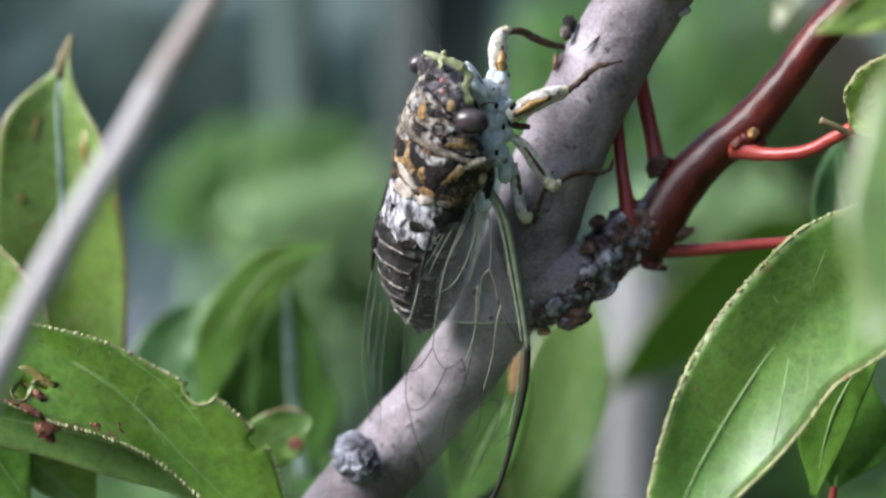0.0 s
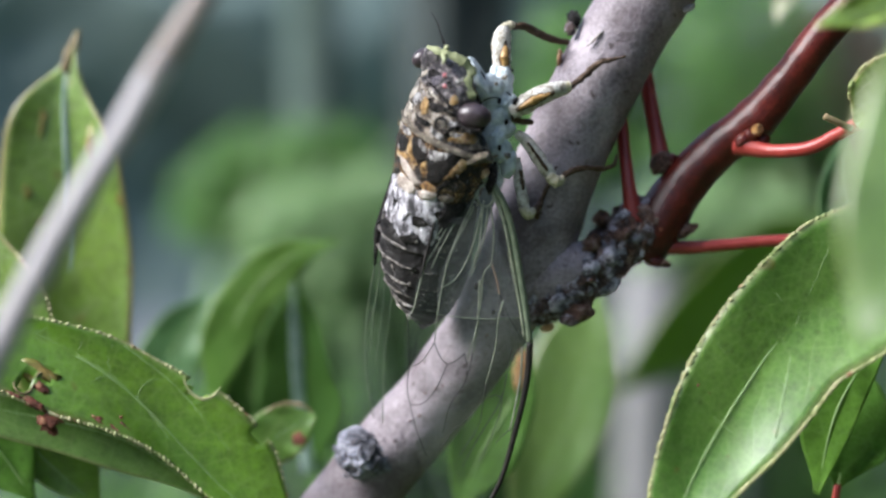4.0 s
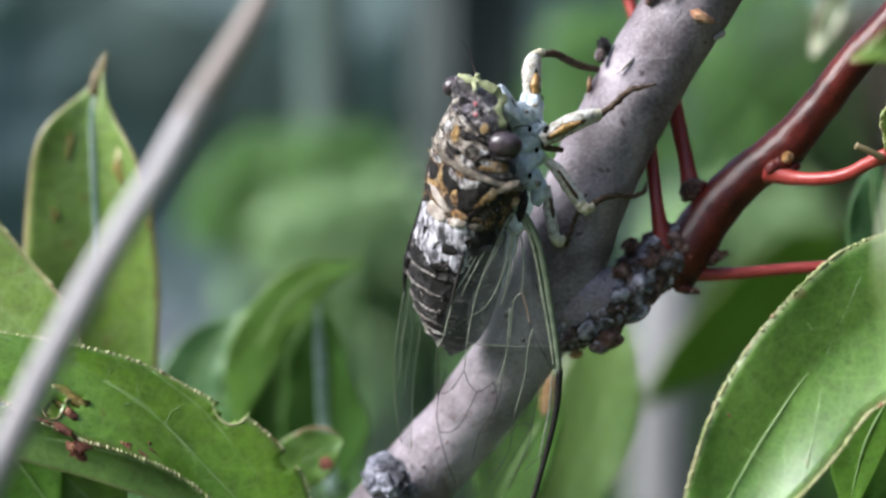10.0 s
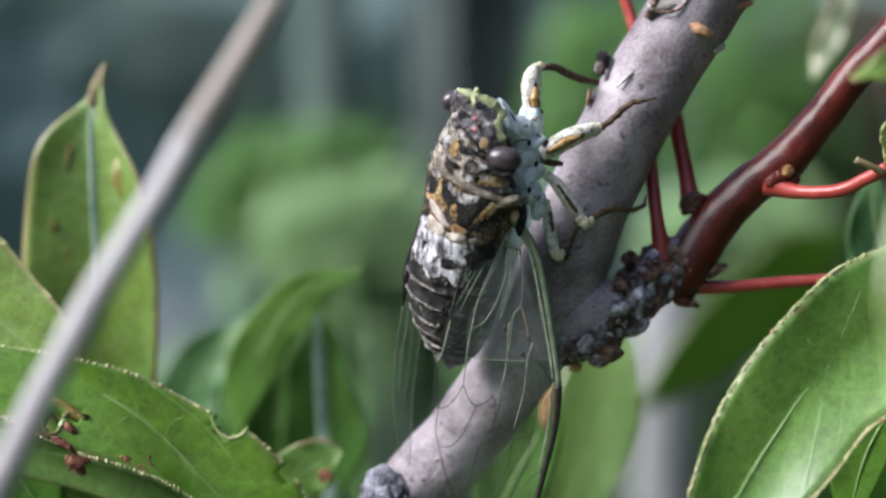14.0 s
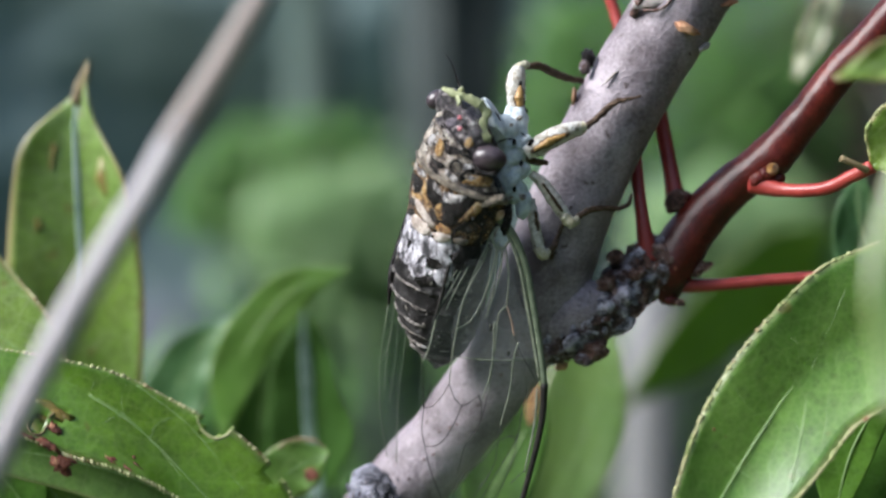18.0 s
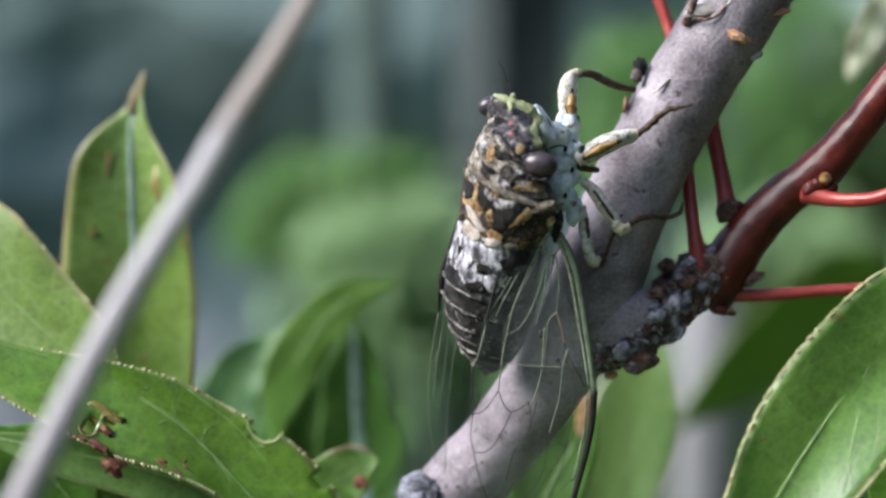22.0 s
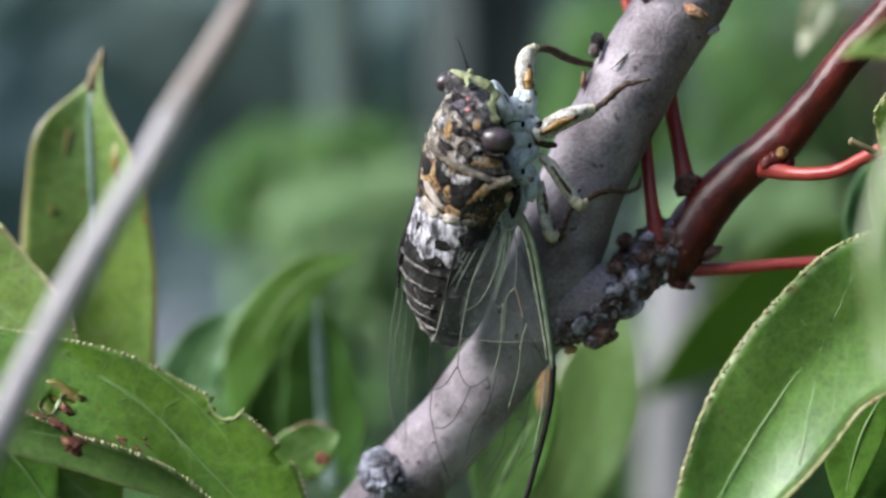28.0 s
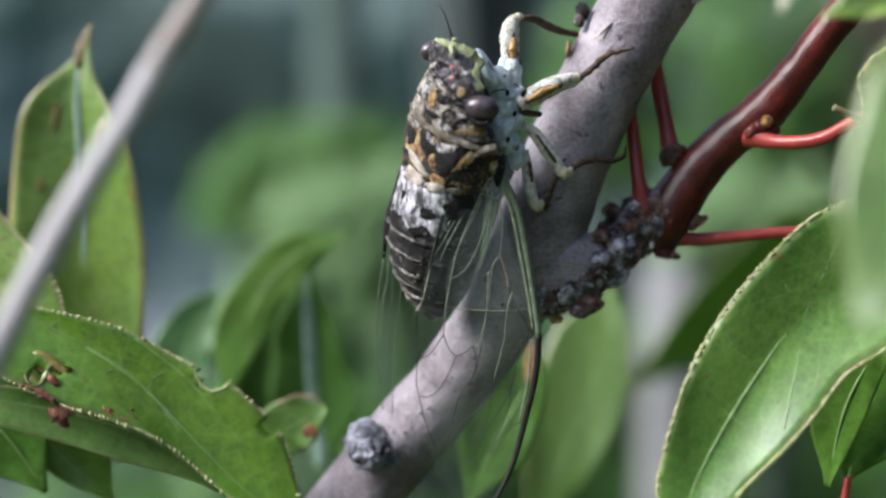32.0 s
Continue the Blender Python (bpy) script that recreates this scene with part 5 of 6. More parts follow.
part("lime_band", tube([(1.6, 163.6, 15.4), (2.5, 163.2, 14.9), (3.5, 163.0, 14.5), (4.6, 163.0, 14.1), (5.3, 163.0, 13.6)], [0.25, 0.42, 0.38, 0.52, 0.5], 30, 12, 0.25, 1.3, flat=0.3), LIME, skull, "yellow-green band along the brow")
part("lime_band", tube([(5.2, 163.1, 13.9), (5.9, 163.3, 13.1), (5.8, 163.2, 12.2), (5.6, 162.9, 11.3), (6.0, 162.9, 10.4), (6.2, 163.0, 10.0)], [0.5, 0.48, 0.4, 0.55, 0.55, 0.3], 30, 12, 0.25, 1.3, flat=0.3), LIME, skull)
part("lime_band", tube([(3.2, 163.0, 14.5), (3.3, 162.6, 13.9), (3.1, 162.4, 13.5)], [0.3, 0.25, 0.12], 10, 8, 0.15, 2.0), LIME, skull)
part("groove", tube([(6.1, 163.0, 11.3), (6.5, 163.1, 10.3), (6.9, 163.4, 9.5)], [0.12, 0.2, 0.15], 10, 7), SHELL_DARK, skull)
patch(skull, [(11.75, -42), (12.15, -22), (12.3, -8), (12.05, -6), (11.55, -24)], SHELL_DARK, 0.07, 1.01)
patch(skull, [(11.65, -22), (12.15, -12), (12.25, -2), (11.8, 0), (11.45, -10)], SHELL_PURPLE, 0.06, 1.01)
patch(skull, [(13.25, -28), (13.65, -52), (13.9, -32), (13.35, -10), (13.05, -12)], SHELL_DARK, 0.07, 1.01)
patch(skull, [(13.1, 2), (13.7, 4), (13.6, 38), (13, 26), (13, 14)], SHELL_PURPLE, 0.06, 1.01)
patch(skull, [(12.8, 20), (13.35, 26), (13.45, 40), (12.75, 28)], SHELL_SILVER_SHEEN, 0.06, 1.01)
patch(skull, [(12.35, 22), (12.75, 38), (12.6, 50), (12.2, 38), (12.1, 32)], SHELL_PURPLE, 0.06, 1.01)
patch(skull, [(11.4, -58), (11.7, -48), (11.7, -34), (11.25, -46)], SHELL_EDGE, 0.06, 1.01)
patch(skull, [(12.15, 8), (12.5, 14), (12.2, 22), (12.05, 20)], SHELL_DARK, 0.06, 1.01)
scatter(skull, 11.2, 13.3, -70, 60, 26, (SHELL_DARK, SHELL_PURPLE, SHELL_HEAD, SHELL_SILVER_SHEEN), 0.1, 0.28, 0.05, 1.01)
part("antenna", tube([(3.5, 163.2, 15.0), (3.3, 163.2, 15.5), (3.0, 163.3, 16.4), (2.6, 163.6, 17.7), (2.0, 164.2, 18.8)], [0.2, 0.16, 0.09, 0.05, 0.03], 20, 6), SHELL_DARK, skull, "bristle-like antenna")
part("antenna_base", ball((3.5, 163.2, 15.2), 0.3, div=2), LIME, skull)

# pale underside
under = part("face", blob((6.5, 165.6, 12.3), ((1.3, 0.2, -0.5), (0.2, -1.6, 0.2), (-0.6, 0.2, 1.9)), 0.3, 0.9, 5), BELLY, cicada, "blue-white face and underside")
part("belly_plate", blob((8.7, 167.4, 8.6), ((1.5, 0, 0.2), (0.1, 1.3, 0), (0.6, 0, 5.2)), 0.15, 0.6, 4), BELLY, under)
def belly_plate(c, ax):
    part("belly_plate", blob(c, ax, 0.18, 0.8, 4), BELLY, under)


belly_plate((7.9, 166.6, 11.4), ((1.5, 0, 0.3), (0.1, 1.3, 0), (-0.3, 0, 1.5)))
belly_plate((9.4, 166.9, 9.8), ((1.3, 0, 0.2), (0, 1.1, 0), (-0.2, 0, 1.05)))
belly_plate((8.8, 166.8, 8.7), ((1.1, 0, 0.2), (0, 1.2, 0), (-0.1, 0, 1.2)))
belly_plate((8.3, 166.8, 9.9), ((1.2, 0, 0.2), (0, 1.2, 0), (-0.1, 0, 1.3)))
belly_plate((9.2, 167.0, 7.2), ((1.25, 0, 0.2), (0, 1.1, 0), (0.1, 0, 1.0)))
belly_plate((8.6, 166.8, 6.3), ((0.9, 0, 0.1), (0, 1.1, 0), (0.3, 0, 1.5)))
belly_plate((9.1, 167.0, 5.2), ((0.9, 0, -0.2), (0, 1.0, 0), (0.3, 0, 1.3)))
belly_plate((9.8, 167.2, 3.8), ((0.75, 0, -0.3), (0, 0.9, 0), (0.4, 0, 1.4)))
belly_plate((8.7, 168.0, 13.1), ((0.8, 0, 0.1), (0, 0.9, 0), (0, 0, 1.2)))
belly_plate((9.8, 168.0, 12.6), ((0.6, 0, 0.3), (0, 0.7, 0), (-0.3, 0, 0.8)))
belly_plate((10.0, 166.8, 10.2), ((0.6, 0, 0.1), (0, 0.8, 0), (0.1, 0, 0.8)))
for k in range(7):
    c = Vector((8.7, 165.7, 8.6)) + Vector((bits.uniform(-1.4, 1.4), bits.uniform(-0.2, 0.5), bits.uniform(-5, 4)))
    s = bits.uniform(0.15, 0.4)
    part("wax_tuft", blob(c, ((s, 0, bits.uniform(-s, s) * 0.5), (0, s * 0.6, 0), (0, 0, s * 0.8)), 0.8, 3.0, 2), bits.choice((BELLY, BELLY, SHELL_WAX, SHELL_EDGE)), under)
for p in ((7.7, 165.0, 11.1), (8.8, 165.5, 10.1), (8.8, 165.6, 5.4), (9.5, 165.6, 8.0)):
    part("dark_spot", blob(p, ((0.22, 0, 0.05), (0, 0.2, 0), (0, 0, 0.32)), 0.3, 2.0, 2), SHELL_DARK, under)

for c in ([(7.2, 164.8, 10.1), (8.0, 165.2, 10.4), (8.8, 165.6, 10.4)], [(6.8, 164.6, 13.3), (7.3, 164.6, 12.3), (7.5, 164.8, 11.3)], [(9.5, 166.3, 11.1), (10.1, 166.2, 10.6), (10.3, 166.0, 9.8)]):
    part("crease", tube(c, [0.04, 0.09, 0.04], 14, 6, 0.05, 2.0), SHELL_DARK, under)
# dark tube along the near eye's lower side, put in as its shadow
part("under_eye_shade", tube([(4.7, 162.0, 7.8), (5.1, 161.9, 7.1), (6.0, 161.9, 6.8), (6.9, 162.2, 7.0), (7.5, 162.8, 7.7)], [0.12, 0.22, 0.25, 0.22, 0.1], 24, 8), SHELL_DARK, skull)


def leg(name_parts, label):
    """One leg: a list of (part name, curve, radii, material)."""
    first = None
    for name, ctrl, rad, mt in name_parts:
        made = part(name, tube(ctrl, rad, 26, 14, 0.14, 1.8), mt, first or cicada, label if first is None else "")
        first = first or made
    return first


fore = leg((("leg_thigh", [(9.5, 168.2, 12.6), (9.2, 168.0, 13.8), (9.1, 168.0, 15.8), (9.3, 168.3, 17.2), (9.6, 168.6, 17.9)], [0.7, 0.88, 1.0, 0.85, 0.55], LEG), ("joint", [(9.2, 168.2, 17.7), (10.0, 168.6, 18.1), (10.7, 169.0, 18.0)], [0.4, 0.5, 0.3], JOINT), ("shin", [(10.0, 168.6, 18.0), (11.6, 169.4, 18.1), (13.2, 170.8, 17.5), (14.7, 172.0, 17.1), (16.4, 173.0, 16.9)], [0.35, 0.42, 0.4, 0.38, 0.3], LEG_DARK), ("stripe", [(9.5, 167.5, 13.0), (9.4, 167.3, 14.6), (9.5, 167.6, 16.5)], [0.3, 0.62, 0.22], LEG_DARK), ("stripe", [(9.5, 167.2, 13.3), (9.4, 167.0, 14.6), (9.5, 167.2, 15.9)], [0.2, 0.45, 0.15], LEG_OCHRE), ("dark_mark", [(10.2, 167.6, 13.5), (9.5, 167.3, 12.9), (9.0, 167.4, 13.0)], [0.2, 0.3, 0.2], SHELL_DARK), ("dark_mark", [(9.4, 167.3, 15.9), (9.5, 167.4, 16.5)], [0.25, 0.15], SHELL_DARK)), "spiny cream and ochre foreleg")
leg((("leg_thigh", [(10.0, 166.4, 9.0), (11.4, 166.3, 9.8), (13.4, 166.6, 10.9), (15.2, 167.2, 11.5), (16.0, 167.4, 11.7)], [0.7, 1.05, 0.95, 0.8, 0.5], LEG), ("joint", [(15.3, 167.1, 11.5), (16.0, 167.3, 11.7)], [0.6, 0.6], JOINT), ("shin", [(15.9, 167.5, 11.5), (17.3, 168.0, 12.6), (18.5, 168.3, 13.7), (19.5, 168.4, 14.4), (20.5, 168.6, 14.6)], [0.3, 0.36, 0.32, 0.28, 0.18], LEG_DARK), ("foot", [(19.3, 168.2, 14.3), (20.8, 168.4, 14.6), (21.9, 168.6, 14.9)], [0.22, 0.18, 0.1], LEG_DARK), ("stripe", [(10.5, 165.6, 9.1), (12.2, 165.6, 10.1), (14.4, 166.1, 11.0)], [0.25, 0.58, 0.2], LEG_DARK), ("stripe", [(10.8, 165.3, 9.3), (12.2, 165.2, 10.1), (13.9, 165.7, 10.8)], [0.15, 0.4, 0.15], LEG_OCHRE), ("dark_mark", [(10.3, 165.6, 9.7), (10.7, 165.7, 10.4)], [0.2, 0.2], SHELL_DARK), ("hip", [(9.5, 167.4, 8.8), (10.9, 167.4, 8.3), (12.3, 167.8, 8.1)], [0.45, 0.35, 0.25], LEG_DARK)), "cream and ochre foreleg reaching over the bark")
leg((("leg_thigh", [(10.5, 167.2, 7.0), (11.5, 167.2, 6.3), (12.8, 167.3, 4.5), (14.2, 167.6, 2.5)], [0.4, 0.62, 0.72, 0.6], LEG), ("joint", [(13.8, 167.2, 2.7), (14.6, 167.4, 2.1), (15.4, 167.8, 2.4)], [0.5, 0.65, 0.35], JOINT), ("shin", [(14.9, 167.8, 2.2), (16.2, 168.4, 3.1), (18.0, 169.4, 3.5), (19.9, 170.6, 3.4)], [0.3, 0.34, 0.3, 0.24], LEG_DARK), ("foot", [(19.6, 170.4, 3.4), (20.9, 171.4, 3.9), (21.3, 172.0, 5.0)], [0.2, 0.24, 0.16], LEG_DARK), ("stripe", [(11.7, 166.5, 6.0), (12.9, 166.6, 4.3), (13.8, 166.9, 3.0)], [0.1, 0.2, 0.1], LEG_DARK)), "slender cream middle leg")
leg((("leg_thigh", [(10.6, 167.8, 4.5), (10.8, 167.8, 2.9), (11.1, 168.0, 0.9), (11.5, 168.2, -0.6)], [0.4, 0.55, 0.62, 0.55], LEG), ("joint", [(11.2, 167.9, -0.5), (11.8, 168.2, -1.2), (12.4, 168.6, -0.9)], [0.5, 0.6, 0.4], JOINT), ("foot", [(12.2, 168.6, -1.0), (13.0, 169.2, -0.3), (13.4, 170.0, 0.5)], [0.4, 0.36, 0.25], LEG_DARK), ("stripe", [(11.0, 167.2, 3.2), (11.3, 167.4, 1.2)], [0.14, 0.18], LEG_DARK)), "slender cream hind leg")
leg((("leg_thigh", [(14.9, 170.0, 3.7), (13.0, 169.9, -0.3), (12.8, 170.2, -1.7)], [0.2, 0.22, 0.2], LEG_DARK),), "dark hind shin against the bark")

# ---- wings ----
EDGE = [(6.8, 165.2, 2.9), (8.6, 165.5, 0.9), (9.9, 165.9, -2.2), (10.8, 166.6, -6.8), (11.5, 167.2, -11.4), (11.9, 167.6, -14.3), (11.6, 168.2, -18.3), (10.4, 168.9, -23.6), (8.8, 169.6, -28.9), (6.0, 170.1, -33.7)]
INNER = [(6.2, 165.3, 1.9), (3.8, 165.1, -0.5), (1.8, 165.2, -4.5), (0.1, 165.5, -9.0), (-0.8, 166.0, -13.6), (-0.9, 166.5, -17.6), (-0.3, 167.3, -22.2), (0.9, 168.2, -27.0), (2.7, 169.0, -30.6), (4.9, 169.9, -33.6)]


def film_sheet(a, b, n=40, m=12, ripple=0.18):
    bm = bmesh.new()
    pa, pb = spline(a, n), spline(b, n)
    rows = []
    for k in range(n + 1):
        row = []
        for j in range(m + 1):
            q = pa[k].lerp(pb[k], j / m)
            q.y += ripple * math.sin(j * 2.1) * math.sin(k * 0.7) * math.sin(math.pi * j / m)
            row.append(bm.verts.new(q))
        rows.append(row)
    for k in range(n):
        for j in range(m):
            bm.faces.new((rows[k][j], rows[k][j + 1], rows[k + 1][j + 1], rows[k + 1][j]))
    return bm


wing = part("forewing", film_sheet(EDGE, INNER), FILM, cicada, "clear forewing with pale green and dark veins")
part("costal_cell", film_sheet(EDGE[:6], [(7.3, 165.3, 2.2), (8.9, 165.8, -1.6), (10.0, 166.6, -6.8), (10.8, 167.2, -11.4), (11.2, 167.5, -13.7), (11.8, 167.6, -14.4)], 30, 4, 0.05), FILM_GREEN, wing, "dark green strip behind the leading edge")
part("leading_edge", tube(EDGE[:6], [0.45, 0.38, 0.34, 0.34, 0.32, 0.3], 50, 10), VEIN_GREEN, wing, "thick pale green leading edge")
part("leading_edge", tube(EDGE[5:], [0.36, 0.34, 0.3, 0.25, 0.15], 40, 10), VEIN_DARK, wing, "black outer leading edge")
part("vein", tube([(7.5, 165.3, 2.3), (9.1, 165.8, -1.6), (10.2, 166.6, -6.8), (11.0, 167.2, -11.4), (11.3, 167.5, -13.7)], [0.22, 0.2, 0.18, 0.17, 0.12], 40, 8), VEIN_PALE, wing)
part("vein", tube([(11.1, 167.7, -14.8), (10.9, 168.2, -18.3), (9.9, 168.8, -23.4)], [0.1, 0.12, 0.08], 20, 6), VEIN_PALE, wing)
part("wing_hinge", blob((6.7, 165.2, 2.9), ((1.2, 0, -0.1), (0, 0.8, 0), (0.1, 0, 0.7)), 0.2, 1.0, 3), HINGE, wing, "cream and orange wing hinge")
part("wing_hinge", blob((8.0, 165.3, 2.3), ((0.5, 0, -0.3), (0, 0.6, 0), (0.4, 0, 1.6)), 0.2, 1.0, 3), SHELL_DARK, wing)
def pale_vein(c):
    part("vein", tube(c, [0.1, 0.085, 0.075, 0.06], 24, 6), VEIN_PALE, wing)


def dark_vein(c, r=0.05):
    part("vein", tube(c, [r, r * 0.92, r * 0.77], 20, 5), VEIN_DARK, wing, "thin dark vein")


pale_vein([(6.4, 165.3, 2.2), (5.0, 165.3, 0.1), (3.5, 165.3, -2.5), (2.3, 165.4, -4.7), (1.2, 165.4, -6.4)])
pale_vein([(6.7, 165.4, 1.5), (5.9, 165.5, -0.5), (4.6, 165.7, -3.3), (3.6, 165.8, -5.9), (3.0, 166.0, -8.5), (2.5, 166.3, -11.3), (2.2, 166.7, -14.2)])
pale_vein([(7.0, 165.7, -0.6), (6.4, 166.0, -3.3), (5.5, 166.2, -5.9), (4.3, 166.2, -7.8), (3.0, 166.0, -8.6)])
pale_vein([(6.2, 165.6, -0.5), (5.4, 165.7, -2.2), (4.2, 165.7, -4.5), (3.3, 165.9, -6.7)])
pale_vein([(7.9, 165.7, -0.5), (8.2, 166.1, -3.3), (8.0, 166.5, -6.3)])
pale_vein([(8.0, 166.5, -6.3), (7.2, 166.6, -7.3), (6.9, 167.0, -10.2), (6.4, 167.5, -13.7), (6.1, 167.6, -15.4)])
pale_vein([(6.8, 166.7, -7.9), (6.5, 167.3, -12.5), (5.5, 167.6, -16.0)])
pale_vein([(9.2, 167.0, -10.0), (8.7, 167.3, -11.9), (8.4, 167.7, -14.8), (7.8, 168.0, -17.2), (7.4, 168.2, -18.6)])
pale_vein([(7.2, 165.6, 0.1), (7.0, 165.8, -1.6), (6.7, 166.2, -4.5), (6.1, 166.5, -6.8)])
pale_vein([(6.0, 165.3, 1.6), (4.4, 165.1, 0.6), (3.2, 164.9, -0.3), (2.5, 164.9, -1.4)])
pale_vein([(1.2, 165.4, -6.4), (0.7, 165.6, -8.4), (0.1, 165.8, -10.7), (-0.5, 165.8, -11.8)])
pale_vein([(8.8, 165.6, 0.1), (9.5, 166.1, -3.3), (10.0, 166.6, -6.8), (10.4, 166.8, -8.5)])
pale_vein([(5.4, 165.2, 1.2), (3.7, 165.2, -1.6), (2.4, 165.2, -3.6)])
pale_vein([(5.8, 165.4, 0.6), (4.4, 165.4, -1.9), (2.7, 165.5, -5.0), (1.9, 165.6, -6.7)])
pale_vein([(7.6, 165.7, -0.5), (7.3, 166.1, -3.3), (6.5, 166.4, -5.9), (5.9, 166.5, -7.6)])
part("vein", tube([(8.0, 166.5, -6.3), (8.5, 166.7, -7.9), (8.8, 166.9, -9.4)], [0.08, 0.08, 0.1], 12, 6), VEIN_ORANGE, wing)
a = Vector((7.4, 165.5, 0.6))
part("vein_loop", tube([a + Vector((math.cos(w) * 0.85, 0, math.sin(w) * 1.1)) for w in (0.2, 1.0, 1.8, 2.6, 3.4, 4.2, 5.0, 5.8, 6.4)], [0.13, 0.15, 0.13], 30, 7), VEIN_PALE, wing)
part("wing_spot", blob((6.4, 166.8, -8.5), ((0.24, 0, 0.05), (0, 0.12, 0), (0, 0, 0.42)), 0.1, 1.0, 2), VEIN_DARK, wing)
part("wing_spot", blob((8.2, 167.2, -11.2), ((0.2, 0, 0.05), (0, 0.1, 0), (0, 0, 0.26)), 0.1, 1.0, 2), VEIN_DARK, wing)
dark_vein([(2.5, 164.9, -1.2), (1.9, 165.1, -3.3), (1.2, 165.3, -6.0), (0.8, 165.5, -7.6)], 0.17)
dark_vein([(-0.5, 165.8, -11.8), (-0.5, 166.1, -14.1), (-0.4, 166.5, -16.6), (-0.6, 166.7, -18.7), (-0.3, 167.0, -20.5), (0.3, 167.5, -23.1), (1.3, 168.1, -25.8)])
dark_vein([(2.2, 166.7, -14.2), (1.3, 166.7, -15.6), (0.5, 166.6, -16.4), (-0.4, 166.5, -16.6)])
dark_vein([(2.2, 166.7, -14.2), (2.7, 167.0, -15.6), (3.5, 167.3, -16.4), (4.5, 167.4, -16.0), (5.2, 167.4, -15.4)])
dark_vein([(3.5, 167.3, -16.4), (2.7, 167.3, -18.2), (1.8, 167.4, -19.7), (0.8, 167.2, -20.5), (-0.3, 167.0, -20.5)])
dark_vein([(8.8, 166.9, -9.4), (9.6, 167.2, -11.4), (10.4, 167.4, -12.8), (11.0, 167.6, -14.0)])
dark_vein([(10.1, 167.7, -14.8), (9.5, 168.1, -17.8), (9.0, 168.4, -20.1), (7.7, 168.7, -22.4), (6.4, 168.9, -24.5), (5.0, 169.0, -27.1)])
dark_vein([(7.4, 168.2, -18.6), (7.1, 168.5, -20.7), (6.6, 168.8, -23.0), (4.7, 168.8, -25.9)])
dark_vein([(9.1, 168.3, -19.5), (8.8, 168.6, -21.8), (7.6, 169.0, -24.8), (6.7, 169.3, -26.6)])
dark_vein([(10.6, 168.8, -23.0), (9.5, 168.9, -23.6), (8.4, 169.0, -24.7)])
dark_vein([(7.3, 168.4, -20.1), (5.5, 168.4, -22.2), (3.8, 168.3, -23.5), (2.6, 168.3, -25.5)])
dark_vein([(6.1, 167.6, -15.4), (5.3, 167.9, -18.3), (3.8, 167.9, -20.6), (3.0, 168.1, -23.5)])
dark_vein([(5.2, 167.4, -15.4), (5.5, 167.7, -16.6), (5.4, 167.8, -17.7)])
dark_vein([(0.3, 166.3, -14.2), (0.1, 166.4, -15.3), (-0.4, 166.5, -16.6)])
dark_vein([(9.1, 168.4, -20.1), (8.4, 168.4, -19.7), (7.3, 168.4, -20.1)])
dark_vein([(10.8, 167.7, -14.8), (10.2, 167.8, -15.8), (9.9, 168.0, -17.2)])
hind = part("hindwing", film_sheet([(7.4, 165.9, 0.12), (8.88, 166.9, -4.43), (10.41, 167.6, -8.44), (11.36, 168.0, -11.78)], [(6.42, 165.5, -0.56), (4.17, 165.6, -4.43), (2.6, 165.9, -7.84), (2.4, 166.4, -11.39)], 30, 10, 0.1), FILM_HAZE, cicada, "hazy hindwing folded beneath the forewing")
part("wing_margin", tube([(2.4, 166.4, -11.39), (6.92, 167.1, -11.86), (11.36, 168.0, -11.78)], [0.05, 0.09, 0.06], 24, 6, 0.05, 1.5), VEIN_PALE, hind)
FAR_EDGE = [(-1.6, 170.0, 3.8), (-2.7, 170.5, 0.1), (-3.6, 171.0, -2.9), (-4.0, 171.5, -6.4), (-4.6, 172.0, -9.9), (-5.0, 172.5, -13.5), (-5.0, 173.0, -17.7), (-4.3, 174.0, -22.5)]
FAR_IN = [(-1.1, 170.5, 1.2), (-1.9, 171.0, -2.3), (-2.3, 171.5, -5.8), (-2.1, 172.0, -8.8), (-2.5, 172.5, -11.7), (-3.0, 173.0, -15.3), (-3.2, 173.5, -18.9), (-3.3, 174.0, -23.1)]
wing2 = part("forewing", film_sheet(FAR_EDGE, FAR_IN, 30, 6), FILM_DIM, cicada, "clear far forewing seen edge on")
part("leading_edge", tube(FAR_EDGE[:4], [0.3, 0.42, 0.42, 0.12], 24, 8), SHELL_DARK, wing2, "dark brown leading edge")
for c in (FAR_EDGE[3:], [(-3.4, 171.2, -4.6), (-3.6, 171.6, -8.2), (-4.2, 172.2, -11.7), (-4.5, 172.6, -15.3)], FAR_IN[3:], [(-2.9, 171.8, -7.0), (-3.3, 172.3, -11.7), (-4.0, 173.0, -16.5)], [(-3.8, 172.0, -9.3), (-4.2, 172.2, -11.1), (-4.9, 172.4, -12.3)]):
    part("vein", tube(c, [0.06, 0.05, 0.05], 18, 5), VEIN_GREEN, wing2)


# ---- ground and distance ----
def far(name, bm, material, label, category="", kind=""):
    """Links a bmesh in metres as one object."""
    me = bpy.data.meshes.new(name)
    bm.to_mesh(me)
    bm.free()
    me.materials.append(material)
    return tagged(new(name, me), label, category, "", kind)


bm = bmesh.new()
bmesh.ops.create_grid(bm, x_segments=60, y_segments=60, size=1.0)
for v in bm.verts:
    r = v.co.length
    v.co *= 0.4 + 300 * r ** 3
    v.co.z = 0.05 * noise.noise(v.co * 0.6) if v.co.length < 40 else 0.0
ground = far("ground", bm, GROUND, "green meadow ground", "ground", "structure")


